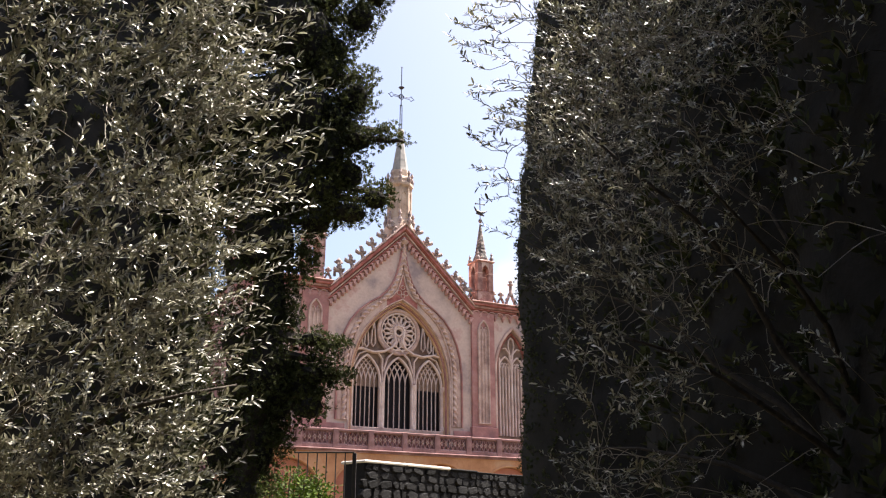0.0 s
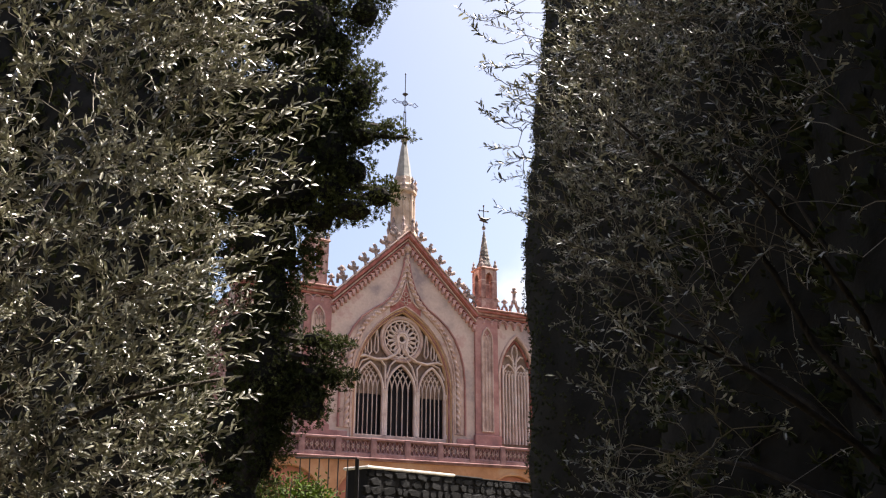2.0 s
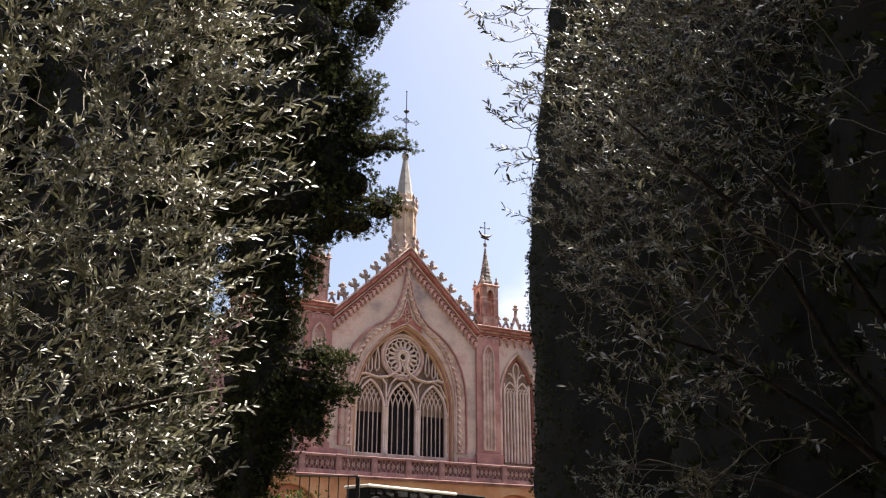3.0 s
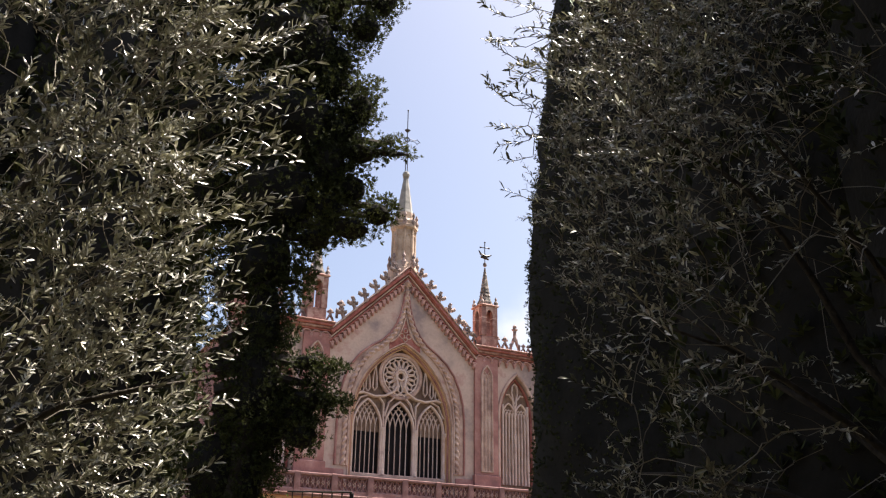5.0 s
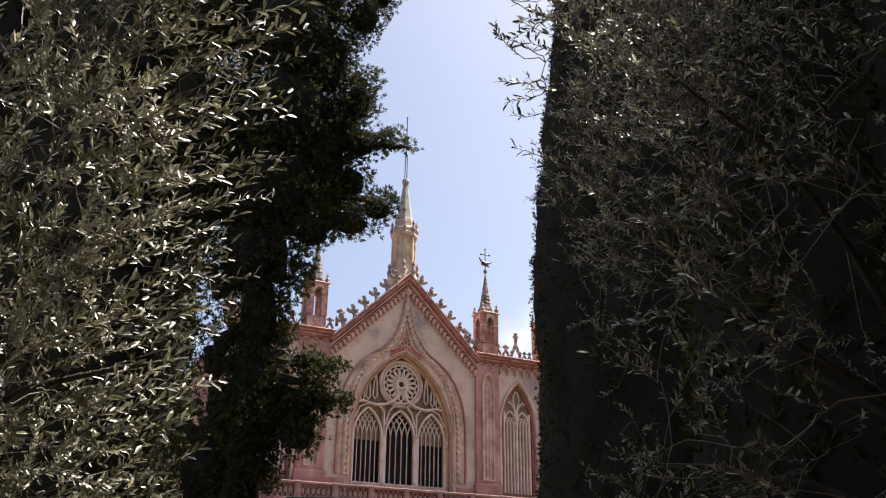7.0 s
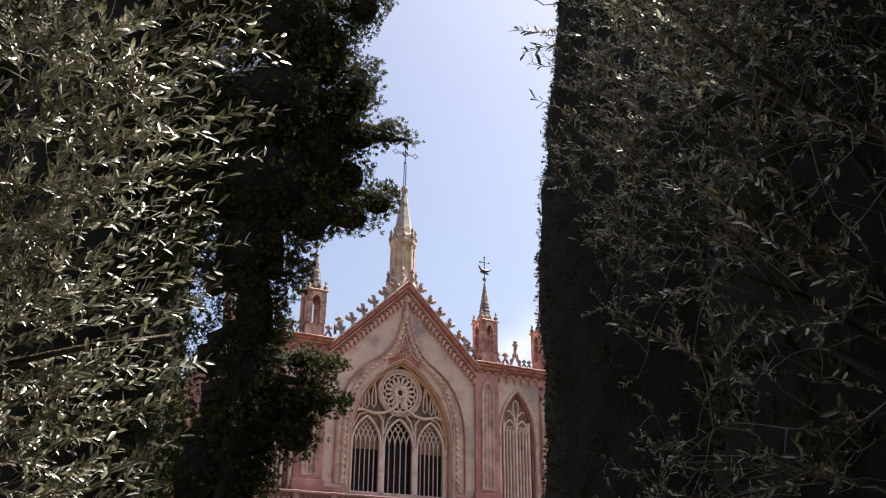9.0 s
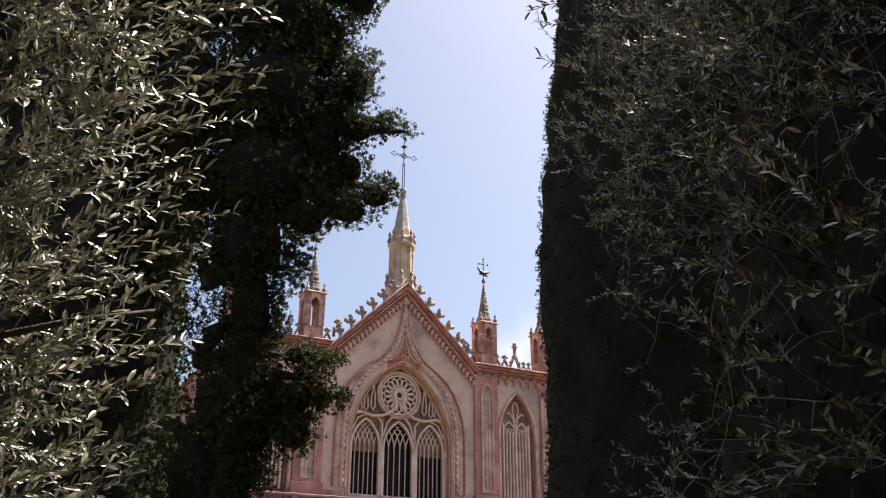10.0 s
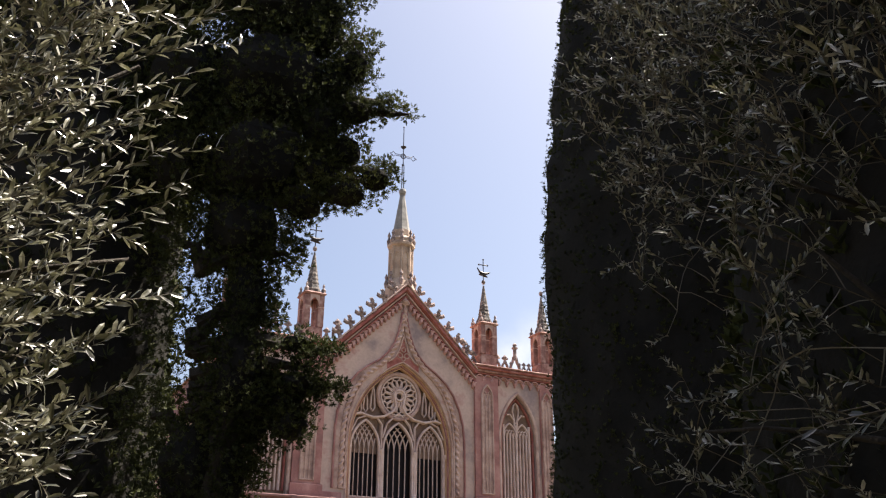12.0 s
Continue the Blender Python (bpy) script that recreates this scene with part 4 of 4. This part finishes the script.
def right_olive():
    rng = random.Random(22)
    base = (2.2, 3.9)
    shoots = []
    # the shaded flank along the path, thin below and thick above
    for k in range(800):
        z = 1.35 + 2.85 * rng.random() ** 0.85
        a = 2.6 + 2.6 * rng.random()
        if z < 2.7 and rng.random() < 0.35:
            continue
        skirt = 0.60 + 0.07 * math.sin(6 * z + 1.5 * a) + 0.05 * (a - 4) - 0.08 * smooth_step(2.9, 3.5, z)
        r = skirt + 0.10 * abs(rng.gauss(0, 1)) + 1.5 * rng.random() ** 2.4
        shoots.append((r - base[0], a - base[1], z, (-0.55 + rng.gauss(0, 0.5), -0.3 + rng.gauss(0, 0.5), 0.05 + rng.gauss(0, 0.4)), rng.uniform(0.12, 0.24), rng.randint(12, 20)))
    # the bushy upper end that catches the sun
    for k in range(260):
        z = rng.uniform(2.95, 4.3)
        a = rng.uniform(3.3, 5.0)
        r = 0.53 + 0.08 * math.sin(5 * z) + 0.75 * rng.random() ** 1.5
        shoots.append((r - base[0], a - base[1], z, (-0.7 + rng.gauss(0, 0.45), -0.3 + rng.gauss(0, 0.4), 0.08 + rng.gauss(0, 0.35)), rng.uniform(0.12, 0.22), rng.randint(16, 24)))
    # extra crown added overhead, to keep sun off the shoots below
    for k in range(1200):
        shoots.append((rng.uniform(0.9, 2.6) - base[0], rng.uniform(2.9, 5.8) - base[1], rng.uniform(4.1, 5.2), (rng.gauss(0, 0.7), rng.gauss(0, 0.7), 0.3), 0.32, 22))
    # single sprigs against the sky
    for z, r, n in ((3.72, 0.28, 6), (3.62, 0.18, 7), (3.52, 0.24, 6), (3.36, 0.31, 4), (3.28, 0.29, 6), (3.17, 0.31, 6), (3.07, 0.20, 3), (2.90, 0.25, 3), (2.70, 0.36, 2), (3.85, 0.3, 6)):
        for j in range(n):
            shoots.append((r - base[0] + rng.gauss(0, 0.05), 3.2 - base[1] + rng.gauss(0, 0.10), z + rng.gauss(0, 0.035), (-1.0, rng.gauss(0, 0.4), 0.10 + rng.gauss(0, 0.22)), rng.uniform(0.09, 0.17), rng.randint(16, 24)))
    ends = [(-1.5, -0.4, 2.4), (-1.6, -0.5, 3.3), (-1.2, -0.8, 2.9), (-0.4, -0.8, 3.4), (0.3, -0.6, 2.4), (0.6, 0.3, 3.2), (-0.8, 0.4, 3.7), (-1.4, 0.9, 3.0), (-1.4, 1.0, 2.1)]
    near_at = RIGHT * (0.35 - base[0]) + AHEAD * (3.15 - base[1])
    build_olive("shaded olive tree with sparse drooping twigs", spot(*base), 1.3, ends, shoots, 9, lambda p: (Vector((p.x, p.y, 0)) - near_at).length < 0.3, 0.8, 0.031, 0.14)


def broken_cypress():
    """The old cypress whose limbs stand out over the church."""
    foot = -2.0
    lobes = [(-2.25, 1.0, 0.50, 0.8), (-2.2, 1.8, 0.42, 0.7), (-1.95, 2.5, 0.34, 0.5), (-1.66, 3.2, 0.30, 0.6), (-1.66, 3.8, 0.26, 0.6), (-1.75, 4.4, 0.48, 0.5), (-1.65, 5.0, 0.66, 0.6), (-1.62, 5.8, 0.76, 0.7), (-1.6, 6.7, 0.72, 0.7), (-1.45, 7.5, 0.8, 0.8), (-1.5, 8.3, 0.7, 0.8), (-1.6, 9.1, 0.5, 0.8), (-1.7, 9.8, 0.3, 0.7), (-1.82, 1.9, 0.31, 0.5), (-1.95, 1.2, 0.36, 0.5), (-2.3, 5.0, 0.45, 0.5), (-2.35, 5.8, 0.6, 0.8), (-2.35, 7.0, 0.62, 0.8), (-2.3, 8.2, 0.5, 0.8),
             (-0.88, 5.46, 0.22, 0.14), (-0.66, 5.50, 0.16, 0.13), (-1.15, 5.32, 0.26, 0.34), (-1.15, 4.92, 0.24, 0.28), (-1.08, 5.75, 0.25, 0.28), (-1.2, 6.25, 0.26, 0.3), (-0.90, 5.95, 0.21, 0.26), (-0.82, 6.18, 0.17, 0.11), (-1.15, 6.55, 0.22, 0.22), (-0.88, 6.88, 0.24, 0.22), (-0.72, 7.25, 0.22, 0.25),
             (-0.95, 5.12, 0.24, 0.2), (-0.68, 4.83, 0.20, 0.14), (-0.92, 4.68, 0.26, 0.13), (-1.25, 4.58, 0.24, 0.15), (-1.36, 4.18, 0.18, 0.24), (-1.48, 3.7, 0.14, 0.22),
             (-1.22, 3.42, 0.20, 0.10), (-1.02, 3.37, 0.12, 0.07), (-1.22, 3.10, 0.25, 0.15), (-0.98, 3.07, 0.15, 0.11), (-1.24, 2.80, 0.22, 0.18), (-1.50, 2.48, 0.14, 0.18),
             (-1.12, 3.24, 0.18, 0.14), (-1.30, 2.97, 0.23, 0.16), (-1.52, 2.95, 0.24, 0.45), (-1.66, 2.45, 0.22, 0.42)]
    loose = [(-0.41, 5.50, 0.10, 0.05), (-0.55, 5.62, 0.10, 0.08), (-0.60, 4.95, 0.10, 0.10), (-0.92, 3.38, 0.08, 0.05), (-0.88, 3.10, 0.06, 0.05), (-2.1, 3.55, 0.34, 0.36), (-2.2, 4.3, 0.4, 0.5), (-2.3, 2.9, 0.3, 0.4), (-2.2, 5.2, 0.5, 0.6), (-1.75, 2.9, 0.30, 0.5)]
    build_cypress("old dark cypress with ragged limbs standing out", spot(foot, 8.1), 10.5, [(r - foot, 0.04 * math.sin(9 * z), z, w, h) for r, z, w, h in lobes], 54000, 0.053, 7,
                  loose=[(r - foot, 0.05, z, w, h) for r, z, w, h in loose], core=0.60, shell=0.7)


def build_column(label, base, height, radius, tufts, size, seed, inset=0.05):
    """A slim clipped cypress: one dense skin of short sprays."""
    rng = random.Random(seed)
    tree = thing("cypress_tree", label, "tree", base, "cypress trees")
    part("trunk", Geo().tube([(0, 0, -0.05), (0.02, 0, 1), (0, 0.03, height * 0.5), (0, 0, height * 0.9)], [0.3, 0.26, 0.15, 0.03], 10), BARK, tree, smooth=True)
    off = Vector((seed * 3.1, 0, 0))

    def skin(th, z):
        t = z / height
        r = radius * (1 - 1.02 * (max(0, t - 0.24) / 0.76) ** 2.0) * (0.75 + 0.25 * smooth_step(0.2, 1.4, z))
        p = Vector((math.cos(th), math.sin(th), z * 0.55))
        q = Vector((math.cos(th) * 3, math.sin(th) * 3, z * 1.6))
        w = Vector((math.cos(th) * 7, math.sin(th) * 7, z * 4.0))
        return max(0.02, r) * (1 + 0.05 * noise.noise(p * 1.3 + off)) + (0.07 * noise.noise(q * 1.4 + off) + 0.05 * noise.noise(w * 1.3 + off)) * min(1, r)
    # added solid core; its dark colour stands for the shade between the sprays
    g = Geo()
    n = 40
    g.rings([[((skin(2 * math.pi * k / n, z) - inset) * math.cos(2 * math.pi * k / n), (skin(2 * math.pi * k / n, z) - inset) * math.sin(2 * math.pi * k / n), z) for k in range(n)] for z in span(0.2, height - 0.1, int(height * 7))])
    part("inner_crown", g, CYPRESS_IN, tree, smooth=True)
    mats = []
    while len(mats) < tufts:
        z = rng.uniform(0.2, height)
        th = rng.uniform(0, 6.2832)
        r = skin(th, z)
        if rng.random() * radius > r:
            continue
        out = Vector((math.cos(th), math.sin(th), 0))
        d = out * 0.7 + Vector((rng.gauss(0, 0.3), rng.gauss(0, 0.3), 1.1))
        mats.append(frame_along(out * (r - 0.02 - (inset + 0.02) * rng.random()) + Vector((0, 0, z)), d, rng.uniform(0, 6.3), size * rng.uniform(0.6, 1.3)))
    part("crown", scatter(*TUFT, mats), CYPRESS, tree, "dense clipped dark green crown", fix=False)


broken_cypress()
build_column("tall dark cypress standing in shade behind the olive", spot(-3.45, 8.7), 13.5, 1.08, 5500, 0.12, 12)
build_column("tall dark cypress standing in shade behind the olive", spot(-5.3, 8.2), 13.0, 1.25, 3500, 0.14, 13)
build_column("dense columnar cypress clipped to a straight edge", spot(2.15, 8.65), 12.5, 1.40, 36000, 0.042, 31, 0.04)
build_column("dense columnar cypress clipped to a straight edge", spot(4.5, 9.3), 15.0, 1.6, 5000, 0.09, 32)
# two added cypresses, placed to block the sun from the right olive
build_column("cypress added to keep the sun off the olive", spot(2.75, 5.5), 9.5, 1.45, 4500, 0.11, 33)
build_column("cypress added to keep the sun off the olive", spot(2.95, 3.7), 9.6, 1.35, 4500, 0.11, 34)
# unseen cypresses added at the sides and behind, to block sky and sun
for k, (r, a, h, w) in enumerate(((2.85, 1.8, 9.0, 1.25), (2.6, -0.7, 10.5, 1.35), (1.3, -2.9, 11.0, 1.4), (-1.4, -3.1, 11.0, 1.4), (-3.5, -1.5, 10.5, 1.35), (-4.2, 0.9, 9.0, 1.25), (4.6, 3.4, 11.0, 1.4))):
    build_column("unseen columnar cypress added to block sky light", spot(r, a), h, w, 1500, 0.18, 40 + k)
left_olive()
right_olive()


def build_shrub():
    rng = random.Random(8)
    shrub = thing("shrub", "bright green leafy shrub lit from above by the railing", "shrub", spot(-2.15, 12.0))
    g, mats = Geo(), []
    for k in range(110):
        th, q = rng.uniform(0, 6.3), rng.random() ** 0.5
        end = Vector((0.78 * q * math.cos(th), 0.78 * q * math.sin(th), 1.95 + 0.62 * math.sqrt(1 - q * q) + rng.gauss(0, 0.04)))
        foot = Vector((end.x * 0.15, end.y * 0.15, 0))
        g.tube([foot, foot.lerp(end, 0.5) + Vector((0, 0, 0.1)), end], [0.02, 0.012, 0.004], 4)
        for j in range(80):
            t = 0.5 + 0.5 * rng.random() ** 0.6
            p = foot.lerp(end, t) + Vector((rng.gauss(0, 0.07), rng.gauss(0, 0.07), rng.gauss(0, 0.06)))
            d = Vector((rng.gauss(0, 1), rng.gauss(0, 1), rng.gauss(0.4, 0.6)))
            mats.append(frame_along(p, d, rng.gauss(0, 0.8), rng.uniform(0.04, 0.07)))
    part("stems", g, BARK, shrub)
    v, f, s = LEAF
    tagged(part("foliage", scatter([(x, y * 1.7, z) for x, y, z in v], f, [0] * len(f), mats), SHRUB, shrub, fix=False), kind="stuff")


build_shrub()
